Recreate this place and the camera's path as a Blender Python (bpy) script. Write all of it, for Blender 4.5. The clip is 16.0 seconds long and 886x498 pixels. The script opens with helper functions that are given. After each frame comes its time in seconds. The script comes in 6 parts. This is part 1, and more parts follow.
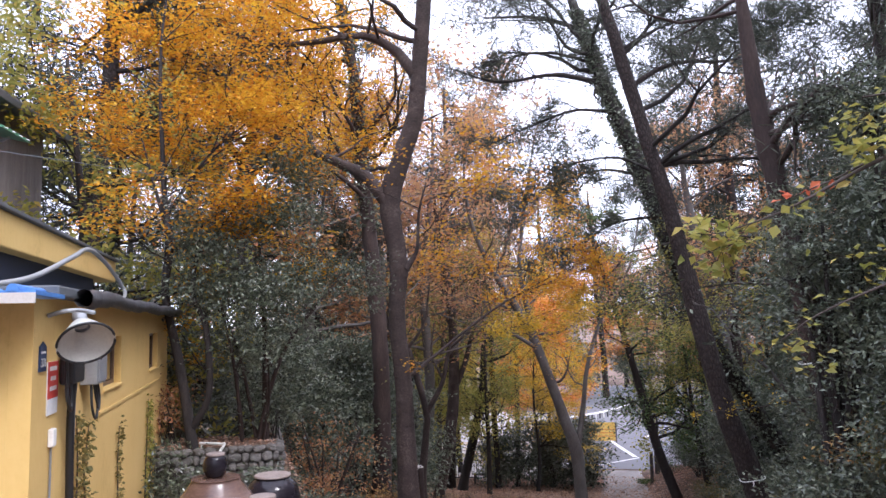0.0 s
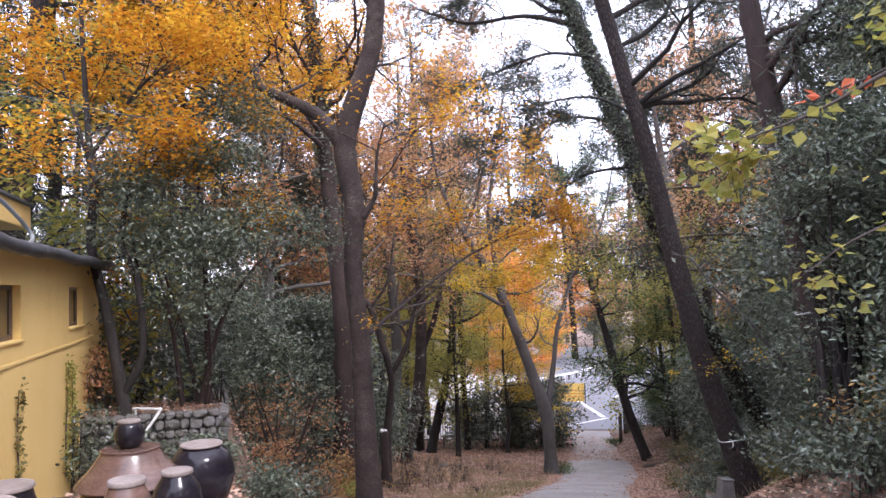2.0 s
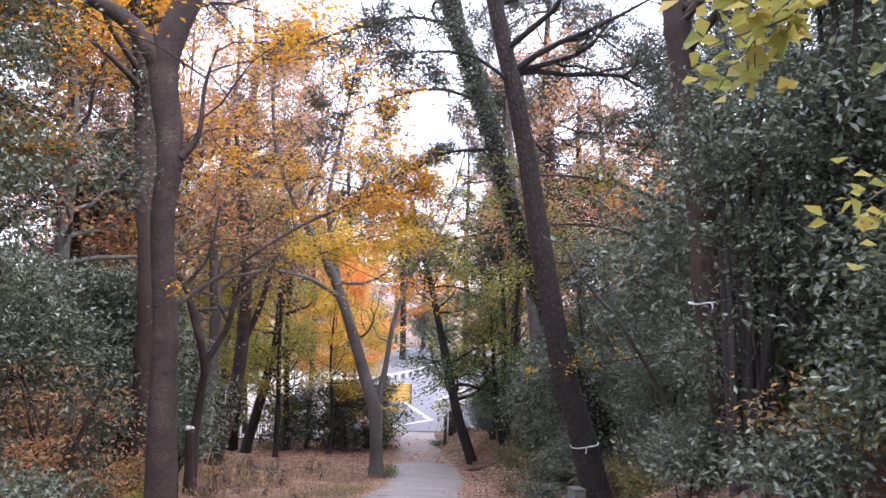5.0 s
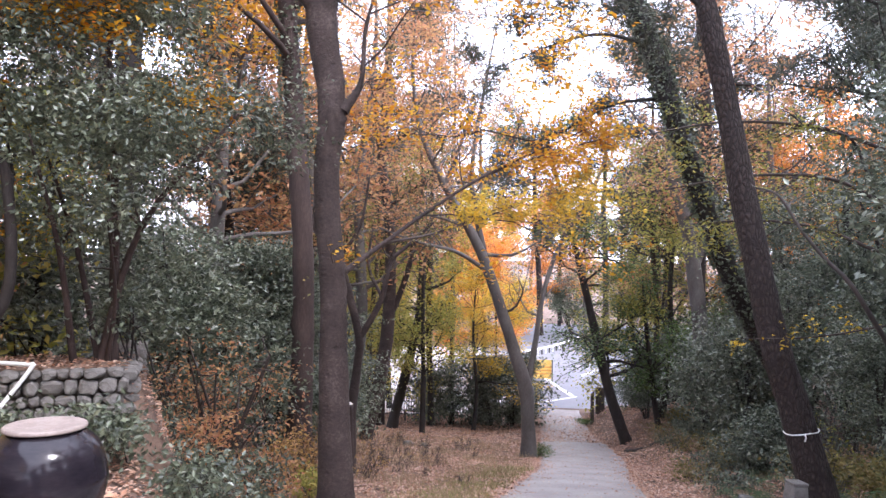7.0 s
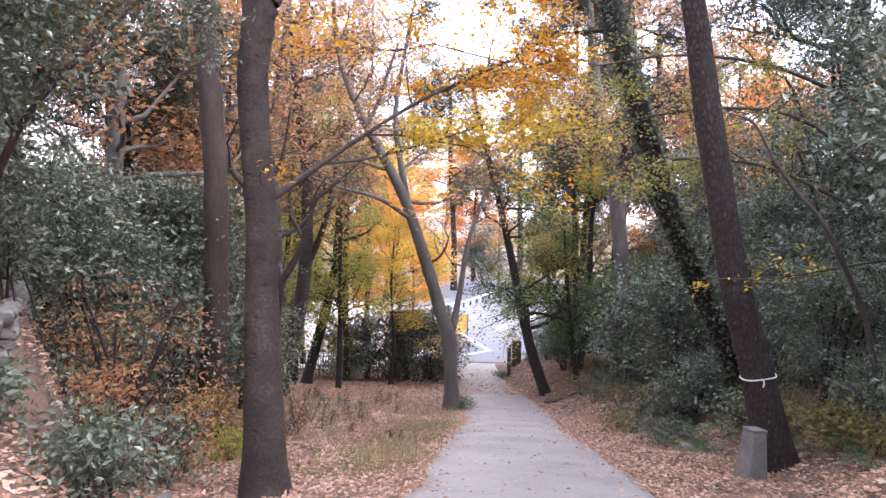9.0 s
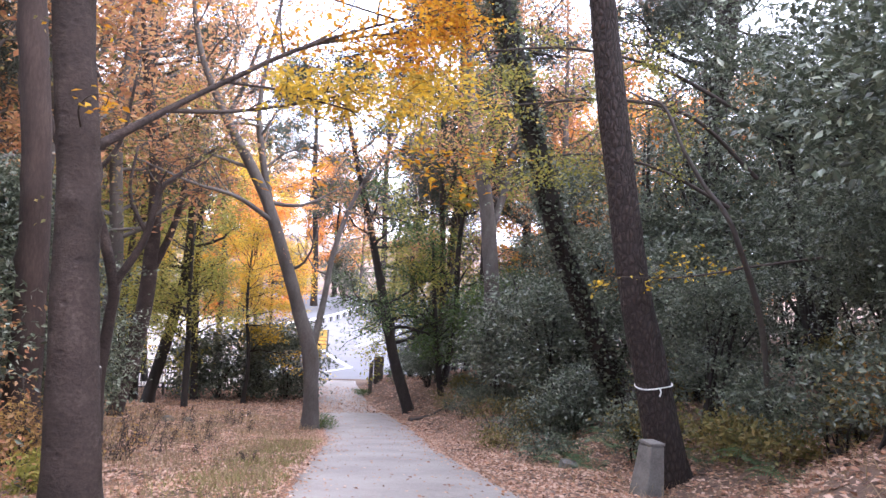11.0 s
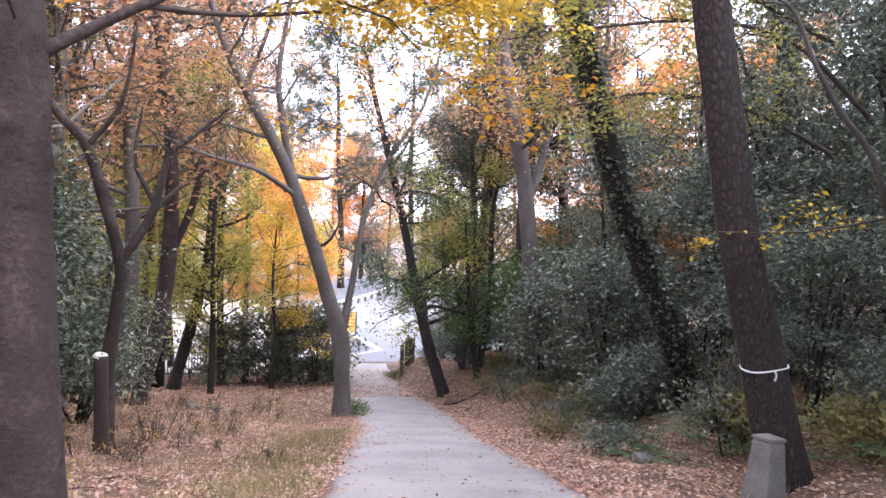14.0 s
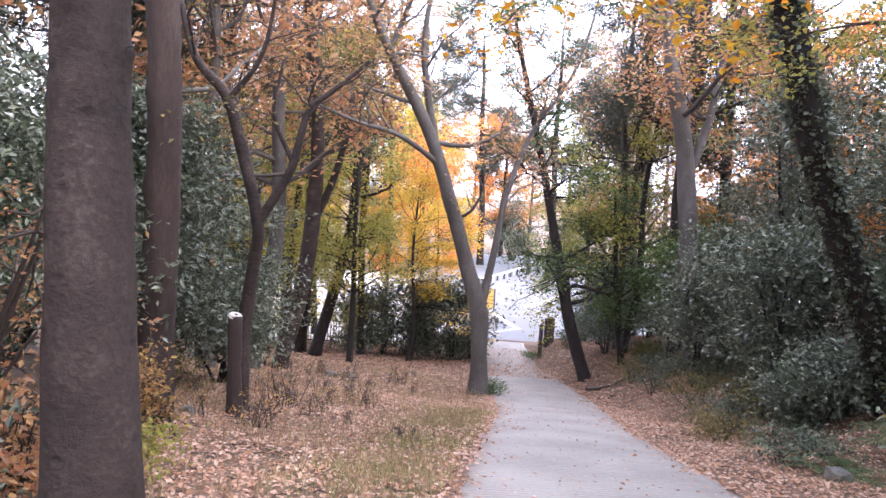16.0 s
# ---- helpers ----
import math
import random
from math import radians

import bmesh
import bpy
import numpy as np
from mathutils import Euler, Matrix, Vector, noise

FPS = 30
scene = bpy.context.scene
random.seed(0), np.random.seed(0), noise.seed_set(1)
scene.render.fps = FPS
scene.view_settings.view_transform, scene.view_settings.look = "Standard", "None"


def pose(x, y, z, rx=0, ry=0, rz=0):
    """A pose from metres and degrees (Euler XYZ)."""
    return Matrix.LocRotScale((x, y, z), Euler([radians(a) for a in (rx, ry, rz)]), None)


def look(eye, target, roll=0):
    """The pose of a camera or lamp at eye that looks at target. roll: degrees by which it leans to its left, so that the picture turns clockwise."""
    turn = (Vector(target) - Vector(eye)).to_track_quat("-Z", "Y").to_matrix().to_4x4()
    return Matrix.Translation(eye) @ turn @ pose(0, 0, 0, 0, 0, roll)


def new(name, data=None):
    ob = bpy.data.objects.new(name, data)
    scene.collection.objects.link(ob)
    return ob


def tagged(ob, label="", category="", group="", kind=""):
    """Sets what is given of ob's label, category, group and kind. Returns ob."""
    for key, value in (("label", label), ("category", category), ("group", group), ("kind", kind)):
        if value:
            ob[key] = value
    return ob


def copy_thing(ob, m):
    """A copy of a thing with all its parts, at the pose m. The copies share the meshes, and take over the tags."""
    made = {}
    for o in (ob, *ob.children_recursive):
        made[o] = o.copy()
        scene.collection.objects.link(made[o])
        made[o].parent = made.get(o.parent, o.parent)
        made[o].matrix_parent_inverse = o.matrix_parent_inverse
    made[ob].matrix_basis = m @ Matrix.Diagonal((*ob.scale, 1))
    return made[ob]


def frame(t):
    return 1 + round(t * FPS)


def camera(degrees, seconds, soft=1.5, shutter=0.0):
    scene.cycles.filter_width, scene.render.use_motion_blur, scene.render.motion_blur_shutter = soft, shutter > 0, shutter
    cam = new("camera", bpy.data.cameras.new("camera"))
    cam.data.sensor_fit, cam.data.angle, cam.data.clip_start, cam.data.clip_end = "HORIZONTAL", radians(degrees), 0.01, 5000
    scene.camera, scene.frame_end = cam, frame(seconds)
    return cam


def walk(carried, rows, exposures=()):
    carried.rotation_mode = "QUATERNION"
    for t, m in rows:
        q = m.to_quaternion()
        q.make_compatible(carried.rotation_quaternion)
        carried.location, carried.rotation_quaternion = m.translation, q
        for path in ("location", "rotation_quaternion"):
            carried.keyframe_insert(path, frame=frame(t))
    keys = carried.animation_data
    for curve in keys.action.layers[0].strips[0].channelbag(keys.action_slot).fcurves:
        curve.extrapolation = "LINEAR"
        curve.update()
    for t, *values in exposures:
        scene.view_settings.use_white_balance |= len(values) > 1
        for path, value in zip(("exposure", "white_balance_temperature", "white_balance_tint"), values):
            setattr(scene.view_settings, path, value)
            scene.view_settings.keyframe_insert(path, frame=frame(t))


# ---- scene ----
cam = camera(62.8, 16.0)
PATH = [
    (0, (0.087, -40.817, 10.472), (-0.267, -38.858, 10.67), -1.4),
    (0.5, (0.081, -40.401, 10.39), (-0.266, -38.439, 10.566), -2.1),
    (1, (0.055, -40.045, 10.326), (-0.277, -38.078, 10.471), -2.3),
    (1.5, (0.033, -39.674, 10.278), (-0.276, -37.702, 10.397), -2.1),
    (2, (0.014, -39.291, 10.205), (-0.263, -37.312, 10.304), -1.7),
    (2.5, (-0.06, -38.992, 10.136), (-0.249, -37.003, 10.225), -0.6),
    (3, (0.026, -38.534, 10.149), (0.015, -36.537, 10.253), 1.1),
    (3.2, (0.023, -38.381, 10.12), (0.074, -36.384, 10.23), 1.3),
    (5.3, (-0.585, -36.441, 9.671), (-0.404, -34.452, 9.767), 2.1),
    (5.5, (-0.685, -36.265, 9.656), (-0.532, -34.273, 9.746), 2.1),
    (6, (-0.854, -35.816, 9.528), (-0.793, -33.818, 9.594), 1.7),
    (6.5, (-1.043, -35.441, 9.502), (-1.097, -33.442, 9.547), 1.3),
    (7, (-1.331, -35.065, 9.434), (-1.5, -33.072, 9.462), 0.9),
    (7.5, (-1.582, -34.662, 9.287), (-1.882, -32.684, 9.291), 0.4),
    (8, (-1.736, -34.325, 9.204), (-2.035, -32.348, 9.164), 0.5),
    (8.5, (-1.954, -34.022, 9.097), (-2.089, -32.028, 9.017), 0.8),
    (9, (-1.972, -33.545, 8.98), (-1.892, -31.548, 8.896), 1.6),
    (9.5, (-2.021, -33.15, 8.847), (-1.741, -31.171, 8.793), 2.7),
    (10, (-2.091, -32.761, 8.74), (-1.711, -30.798, 8.723), 3.3),
    (10.2, (-2.051, -32.562, 8.657), (-1.646, -30.603, 8.649), 3.5),
    (12.3, (-2.17, -30.755, 8.358), (-1.689, -28.814, 8.321), 3.5),
    (12.5, (-2.192, -30.61, 8.342), (-1.717, -28.668, 8.3), 3.2),
    (13, (-2.12, -30.276, 8.185), (-1.656, -28.332, 8.116), 2.5),
    (13.5, (-2.081, -29.979, 8.176), (-1.656, -28.026, 8.107), 2.2),
    (14, (-2.012, -29.57, 8.068), (-1.62, -27.61, 7.998), 2.3),
    (14.5, (-1.95, -29.134, 7.961), (-1.633, -27.16, 7.903), 2.6),
    (15, (-1.935, -28.772, 7.915), (-1.681, -26.789, 7.861), 3.1),
    (15.5, (-1.948, -28.373, 7.846), (-1.774, -26.381, 7.777), 3.7),
    (16, (-1.971, -28.032, 7.725), (-1.956, -26.037, 7.579), 3.7),
]
walk(cam, [(t, look(eye, target, roll)) for t, eye, target, roll in PATH],
     exposures=[(0, 1.1, 5740, 18), (3, 1.58, 5740, 18), (5.5, 1.7, 5740, 18), (8, 1.95, 5740, 18), (13, 2.1, 5740, 18), (16, 2.18, 5740, 18)])

# ---- light: bright overcast sky, a weak wide sun behind the cloud ----
SUN_EL, SUN_ROT = radians(48), radians(128)
world = bpy.data.worlds.new("overcast_sky")
scene.world = world
world.use_nodes = True
wn, wl = world.node_tree.nodes, world.node_tree.links
wn.clear()
sky = wn.new("ShaderNodeTexSky")
sky.sky_type, sky.sun_disc, sky.sun_elevation, sky.sun_rotation = "NISHITA", False, SUN_EL, SUN_ROT
sky.air_density, sky.dust_density = 1.0, 4.0
bg_sky, bg_cloud, bg_add, w_out = (wn.new("ShaderNodeBackground"), wn.new("ShaderNodeBackground"),
                                   wn.new("ShaderNodeAddShader"), wn.new("ShaderNodeOutputWorld"))
bg_sky.inputs["Strength"].default_value = 0.05
bg_cloud.inputs["Color"].default_value = (0.94, 0.95, 1.0, 1)
bg_cloud.inputs["Strength"].default_value = 1.25
wl.new(sky.outputs[0], bg_sky.inputs["Color"])
wl.new(bg_sky.outputs[0], bg_add.inputs[0])
wl.new(bg_cloud.outputs[0], bg_add.inputs[1])
wl.new(bg_add.outputs[0], w_out.inputs["Surface"])
sun = new("sun", bpy.data.lights.new("sun", "SUN"))
sun.data.energy, sun.data.angle, sun.data.color = 1.2, radians(14), (1.0, 0.95, 0.88)
sun.matrix_world = look((math.sin(SUN_ROT) * math.cos(SUN_EL) * 50, math.cos(SUN_ROT) * math.cos(SUN_EL) * 50, math.sin(SUN_EL) * 50), (0, 0, 0))


# ---- materials ----
def new_mat(name, rough=0.8):
    m = bpy.data.materials.new(name)
    m.use_nodes = True
    b = m.node_tree.nodes["Principled BSDF"]
    b.inputs["Roughness"].default_value = rough
    return m, m.node_tree.nodes, m.node_tree.links, b


def ramp(nodes, colors, stops=None):
    r = nodes.new("ShaderNodeValToRGB")
    e = r.color_ramp.elements
    stops = stops or [i / max(1, len(colors) - 1) for i in range(len(colors))]
    while len(e) < len(colors):
        e.new(0.5)
    for i, c in enumerate(colors):
        e[i].position = stops[i]
        e[i].color = (*c, 1)
    return r


def surface(name, colors, scale, rough=0.85, bump=0.3, stretch=(1, 1, 1), fine=8.0, dist=0.02, metal=0.0, stops=None, gloss_var=0.0):
    """Two scales of noise for the colour, and a fine relief."""
    m, n, l, b = new_mat(name, rough)
    b.inputs["Metallic"].default_value = metal
    co, mp = n.new("ShaderNodeTexCoord"), n.new("ShaderNodeMapping")
    mp.inputs["Scale"].default_value = stretch
    l.new(co.outputs["Object"], mp.inputs["Vector"])
    big, small, mix = n.new("ShaderNodeTexNoise"), n.new("ShaderNodeTexNoise"), n.new("ShaderNodeMath")
    big.inputs["Scale"].default_value, big.inputs["Detail"].default_value = scale, 6
    small.inputs["Scale"].default_value, small.inputs["Detail"].default_value = scale * fine, 8
    small.inputs["Roughness"].default_value = 0.7
    for t in (big, small):
        l.new(mp.outputs[0], t.inputs["Vector"])
    mix.operation = "MULTIPLY_ADD"
    mix.inputs[1].default_value = 0.5
    half = n.new("ShaderNodeMath")
    half.operation = "MULTIPLY"
    half.inputs[1].default_value = 0.5
    l.new(big.outputs[0], half.inputs[0])
    l.new(small.outputs[0], mix.inputs[0])
    l.new(half.outputs[0], mix.inputs[2])
    r = ramp(n, colors, stops or [0.3 + 0.4 * i / max(1, len(colors) - 1) for i in range(len(colors))])
    l.new(mix.outputs[0], r.inputs[0])
    l.new(r.outputs[0], b.inputs["Base Color"])
    bp = n.new("ShaderNodeBump")
    bp.inputs["Strength"].default_value, bp.inputs["Distance"].default_value = bump, dist
    l.new(mix.outputs[0], bp.inputs["Height"])
    l.new(bp.outputs[0], b.inputs["Normal"])
    return m


def leafy(name, colors, rough=0.5, through_light=0.35, spec=0.4, stops=None):
    """Every leaf (mesh island) takes its own colour; light shines through it."""
    m, n, l, b = new_mat(name, rough)
    b.inputs["Specular IOR Level"].default_value = spec
    g = n.new("ShaderNodeNewGeometry")
    r = ramp(n, colors, stops)
    l.new(g.outputs["Random Per Island"], r.inputs[0])
    l.new(r.outputs[0], b.inputs["Base Color"])
    t, mx = n.new("ShaderNodeBsdfTranslucent"), n.new("ShaderNodeMixShader")
    l.new(r.outputs[0], t.inputs["Color"])
    mx.inputs[0].default_value = through_light
    l.new(b.outputs[0], mx.inputs[1])
    l.new(t.outputs[0], mx.inputs[2])
    l.new(mx.outputs[0], n["Material Output"].inputs["Surface"])
    return m


def plain(name, color, rough=0.6, metal=0.0, spec=0.5):
    m = surface(name, [tuple(c * 0.82 for c in color), color, tuple(min(1, c * 1.12) for c in color)], 6, rough, 0.12, dist=0.004, metal=metal)
    m.node_tree.nodes["Principled BSDF"].inputs["Specular IOR Level"].default_value = spec
    return m


def pine_bark_mat():
    m, n, l, b = new_mat("pine_bark", 0.9)
    co, mp, vo, no = n.new("ShaderNodeTexCoord"), n.new("ShaderNodeMapping"), n.new("ShaderNodeTexVoronoi"), n.new("ShaderNodeTexNoise")
    mp.inputs["Scale"].default_value = (15, 15, 6.5)
    vo.feature = "DISTANCE_TO_EDGE"
    vo.inputs["Scale"].default_value = 1.0
    no.inputs["Scale"].default_value, no.inputs["Detail"].default_value = 14, 8
    l.new(co.outputs["Object"], mp.inputs["Vector"])
    l.new(mp.outputs[0], vo.inputs["Vector"])
    l.new(co.outputs["Object"], no.inputs["Vector"])
    r = ramp(n, [(0.020, 0.014, 0.013), (0.045, 0.031, 0.027), (0.085, 0.06, 0.052)], [0.0, 0.3, 1.0])
    add = n.new("ShaderNodeMath")
    add.operation = "MULTIPLY"
    l.new(vo.outputs["Distance"], add.inputs[0])
    l.new(no.outputs[0], add.inputs[1])
    sc = n.new("ShaderNodeMath")
    sc.operation = "MULTIPLY"
    sc.inputs[1].default_value = 2.4
    l.new(add.outputs[0], sc.inputs[0])
    l.new(sc.outputs[0], r.inputs[0])
    l.new(r.outputs[0], b.inputs["Base Color"])
    bp = n.new("ShaderNodeBump")
    bp.inputs["Strength"].default_value, bp.inputs["Distance"].default_value = 0.9, 0.05
    l.new(sc.outputs[0], bp.inputs["Height"])
    l.new(bp.outputs[0], b.inputs["Normal"])
    return m


M = {}
M["soil"] = surface("leaf_strewn_soil", [(0.05, 0.032, 0.024), (0.12, 0.075, 0.055), (0.19, 0.125, 0.09), (0.09, 0.06, 0.045)], 0.8, 0.95, 0.9, fine=22, dist=0.05)
M["path"] = surface("worn_concrete", [(0.21, 0.185, 0.17), (0.31, 0.28, 0.265), (0.39, 0.36, 0.345)], 0.7, 0.8, 0.5, fine=22, dist=0.015)
wv = M["path"].node_tree
wave, wco = wv.nodes.new("ShaderNodeTexWave"), wv.nodes.new("ShaderNodeTexCoord")
wave.bands_direction = "Y"
wave.inputs["Scale"].default_value, wave.inputs["Distortion"].default_value, wave.inputs["Detail"].default_value = 2.2, 3.5, 4
wb = wv.nodes.new("ShaderNodeBump")
wb.inputs["Strength"].default_value, wb.inputs["Distance"].default_value = 0.55, 0.02
wp = wv.nodes["Principled BSDF"]
wv.links.new(wco.outputs["Object"], wave.inputs["Vector"])
wv.links.new(wave.outputs["Fac"], wb.inputs["Height"])
wv.links.new(wp.inputs["Normal"].links[0].from_socket, wb.inputs["Normal"])
wv.links.new(wb.outputs[0], wp.inputs["Normal"])
M["asphalt"] = surface("asphalt", [(0.15, 0.15, 0.17), (0.19, 0.19, 0.21), (0.24, 0.24, 0.26)], 0.4, 0.75, 0.2, fine=40, dist=0.005)
M["lot"] = surface("pale_paving", [(0.42, 0.40, 0.38), (0.52, 0.50, 0.48), (0.58, 0.57, 0.55)], 0.3, 0.85, 0.2, fine=30, dist=0.006)
M["paint_white"] = surface("road_paint", [(0.62, 0.62, 0.62), (0.78, 0.78, 0.78), (0.82, 0.82, 0.82)], 2, 0.7, 0.1)


def scarred_bark():
    """Smooth brown bark with blotches, dark horizontal scars and small warts."""
    m = surface("smooth_brown_bark", [(0.018, 0.012, 0.010), (0.040, 0.027, 0.023), (0.056, 0.038, 0.033), (0.105, 0.08, 0.070)], 1.9, 0.88, 1.0, (1, 1, 1.2), 11, 0.05, stops=[0.36, 0.46, 0.54, 0.64])
    n, l = m.node_tree.nodes, m.node_tree.links
    b = n["Principled BSDF"]
    co, mp, vo = n.new("ShaderNodeTexCoord"), n.new("ShaderNodeMapping"), n.new("ShaderNodeTexVoronoi")
    mp.inputs["Scale"].default_value = (5, 5, 8)
    vo.inputs["Scale"].default_value = 0.8
    l.new(co.outputs["Object"], mp.inputs["Vector"])
    l.new(mp.outputs[0], vo.inputs["Vector"])
    spot = ramp(n, [(0.66, 0.64, 0.64), (1, 1, 1)], [0.08, 0.24])
    l.new(vo.outputs["Distance"], spot.inputs[0])
    mul = n.new("ShaderNodeMixRGB")
    mul.blend_type = "MULTIPLY"
    mul.inputs[0].default_value = 1.0
    l.new(b.inputs["Base Color"].links[0].from_socket, mul.inputs[1])
    l.new(spot.outputs[0], mul.inputs[2])
    l.new(mul.outputs[0], b.inputs["Base Color"])
    bp = n.new("ShaderNodeBump")
    bp.inputs["Strength"].default_value, bp.inputs["Distance"].default_value = 0.8, 0.03
    l.new(spot.outputs[0], bp.inputs["Height"])
    l.new(b.inputs["Normal"].links[0].from_socket, bp.inputs["Normal"])
    l.new(bp.outputs[0], b.inputs["Normal"])
    return m


M["smooth_bark"] = scarred_bark()
M["grey_bark"] = surface("pale_grey_bark", [(0.055, 0.047, 0.042), (0.10, 0.088, 0.08), (0.16, 0.145, 0.132)], 2.0, 0.85, 0.5, (1, 1, 0.4), 9, 0.02)
M["dark_bark"] = surface("dark_bark", [(0.012, 0.010, 0.009), (0.028, 0.022, 0.020), (0.055, 0.044, 0.039)], 3.0, 0.9, 0.7, (1, 1, 0.3), 8, 0.03)
M["pine_bark"] = pine_bark_mat()
M["red_bark"] = surface("reddish_bark", [(0.018, 0.012, 0.011), (0.042, 0.026, 0.022), (0.075, 0.05, 0.042)], 3.0, 0.9, 0.8, (1, 1, 0.25), 8, 0.03)
M["twig"] = plain("twig_bark", (0.065, 0.05, 0.043), 0.9)
M["orange"] = leafy("orange_leaf", [(0.50, 0.17, 0.015), (0.62, 0.28, 0.02), (0.70, 0.38, 0.025), (0.74, 0.48, 0.035), (0.58, 0.25, 0.02)], 0.55, 0.5)
M["gold"] = leafy("golden_leaf", [(0.70, 0.44, 0.03), (0.78, 0.54, 0.05), (0.58, 0.42, 0.07), (0.42, 0.36, 0.08)], 0.55, 0.55)
M["rust"] = leafy("rust_leaf", [(0.52, 0.24, 0.11), (0.42, 0.21, 0.12), (0.58, 0.36, 0.15), (0.38, 0.24, 0.16)], 0.6, 0.5)
M["lime"] = leafy("yellow_green_leaf", [(0.28, 0.29, 0.07), (0.42, 0.37, 0.09), (0.22, 0.25, 0.06), (0.50, 0.38, 0.10)], 0.55, 0.5)
M["flame"] = leafy("flame_orange_leaf", [(0.70, 0.25, 0.06), (0.76, 0.33, 0.08), (0.70, 0.42, 0.10)], 0.55, 0.55)
M["scarlet"] = leafy("scarlet_leaf", [(0.62, 0.13, 0.06), (0.68, 0.20, 0.09)], 0.5, 0.4)
# palest tone paints in leaf highlights, the two darkest the shaded gaps
M["evergreen"] = leafy("glossy_evergreen_leaf", [(0.030, 0.038, 0.024), (0.092, 0.112, 0.070), (0.155, 0.182, 0.115), (0.046, 0.058, 0.036), (0.26, 0.29, 0.19)], 0.35, 0.28, 0.9)
M["midgreen"] = leafy("mid_green_leaf", [(0.05, 0.10, 0.03), (0.08, 0.14, 0.035), (0.13, 0.17, 0.045), (0.05, 0.08, 0.03)], 0.4, 0.3)
M["olive"] = leafy("olive_leaf", [(0.12, 0.12, 0.04), (0.20, 0.17, 0.055), (0.28, 0.21, 0.07), (0.09, 0.10, 0.035)], 0.5, 0.35)
M["needle"] = leafy("pine_needle", [(0.04, 0.05, 0.038), (0.065, 0.075, 0.052), (0.10, 0.10, 0.07)], 0.5, 0.2)
M["brown_leaf"] = leafy("withered_leaf", [(0.28, 0.16, 0.08), (0.38, 0.22, 0.09), (0.52, 0.34, 0.10), (0.20, 0.12, 0.07)], 0.7, 0.35)
M["litter"] = leafy("fallen_leaf", [(0.16, 0.09, 0.06), (0.34, 0.19, 0.13), (0.50, 0.31, 0.22), (0.64, 0.46, 0.36), (0.24, 0.13, 0.085), (0.46, 0.25, 0.15), (0.56, 0.38, 0.28)], 0.75, 0.15, 0.3)
M["dry_grass"] = leafy("dry_grass", [(0.30, 0.22, 0.13), (0.42, 0.32, 0.20), (0.24, 0.17, 0.11)], 0.8, 0.3, 0.2)
M["grass"] = leafy("green_grass", [(0.17, 0.18, 0.06), (0.26, 0.25, 0.09), (0.36, 0.31, 0.15)], 0.7, 0.3, 0.2)
M["fern"] = leafy("fern_frond", [(0.05, 0.10, 0.04), (0.09, 0.15, 0.06), (0.13, 0.18, 0.08)], 0.5, 0.3)
M["yellow_wall"] = surface("yellow_render", [(0.52, 0.34, 0.10), (0.66, 0.45, 0.15), (0.70, 0.49, 0.18)], 0.9, 0.9, 0.25, (1, 1, 0.6), 14, 0.01, stops=[0.28, 0.45, 0.7])
M["dark_tarp"] = surface("black_gutter_sheet", [(0.02, 0.02, 0.022), (0.05, 0.05, 0.055), (0.12, 0.12, 0.13)], 3, 0.45, 0.5, fine=6)
M["navy"] = plain("navy_paint", (0.02, 0.03, 0.06), 0.6)
M["blue_sheet"] = plain("blue_roof_sheet", (0.08, 0.22, 0.55), 0.45)
M["grey_metal"] = plain("grey_metal", (0.30, 0.31, 0.32), 0.45, 0.3)
M["pale_metal"] = plain("pale_enamel", (0.55, 0.55, 0.50), 0.4)
M["black_rubber"] = plain("black_rubber", (0.015, 0.015, 0.016), 0.5)
M["brown_frame"] = plain("brown_window_frame", (0.16, 0.10, 0.06), 0.5)
M["white_plastic"] = plain("white_plastic", (0.72, 0.72, 0.70), 0.5)
M["red_print"] = plain("red_print", (0.55, 0.05, 0.03), 0.6)
M["navy_plate"] = plain("number_plate_blue", (0.02, 0.04, 0.10), 0.4)
M["grey_wood"] = surface("weathered_grey_boards", [(0.11, 0.10, 0.10), (0.19, 0.175, 0.17), (0.26, 0.245, 0.235)], 1.5, 0.9, 0.4, (4, 4, 0.4), 8)
M["roof_grey"] = plain("dark_roof_sheet", (0.10, 0.11, 0.12), 0.6)
M["green_sheet"] = plain("green_corrugated_sheet", (0.10, 0.26, 0.16), 0.45)
M["onggi_brown"] = surface("brown_glazed_earthenware", [(0.06, 0.035, 0.028), (0.12, 0.07, 0.055), (0.18, 0.11, 0.085)], 2.5, 0.24, 0.15, (1, 1, 3), 6, 0.01)
M["onggi_black"] = surface("black_glazed_earthenware", [(0.008, 0.007, 0.010), (0.016, 0.013, 0.017), (0.030, 0.024, 0.028)], 2.5, 0.13, 0.1, (1, 1, 3), 6, 0.006)
M["onggi_rim"] = surface("dusty_earthenware_lid", [(0.14, 0.11, 0.095), (0.22, 0.175, 0.155), (0.32, 0.27, 0.24)], 4, 0.7, 0.3)
M["stone"] = surface("field_stone", [(0.085, 0.078, 0.07), (0.16, 0.148, 0.136), (0.26, 0.245, 0.225)], 2.5, 0.9, 0.6, fine=7, dist=0.03)
M["mortar"] = surface("earth_joint", [(0.07, 0.06, 0.05), (0.12, 0.10, 0.085)], 4, 0.95, 0.5)
M["concrete_post"] = surface("weathered_concrete", [(0.09, 0.082, 0.075), (0.17, 0.158, 0.145), (0.26, 0.245, 0.225)], 3, 0.9, 0.4, fine=10)
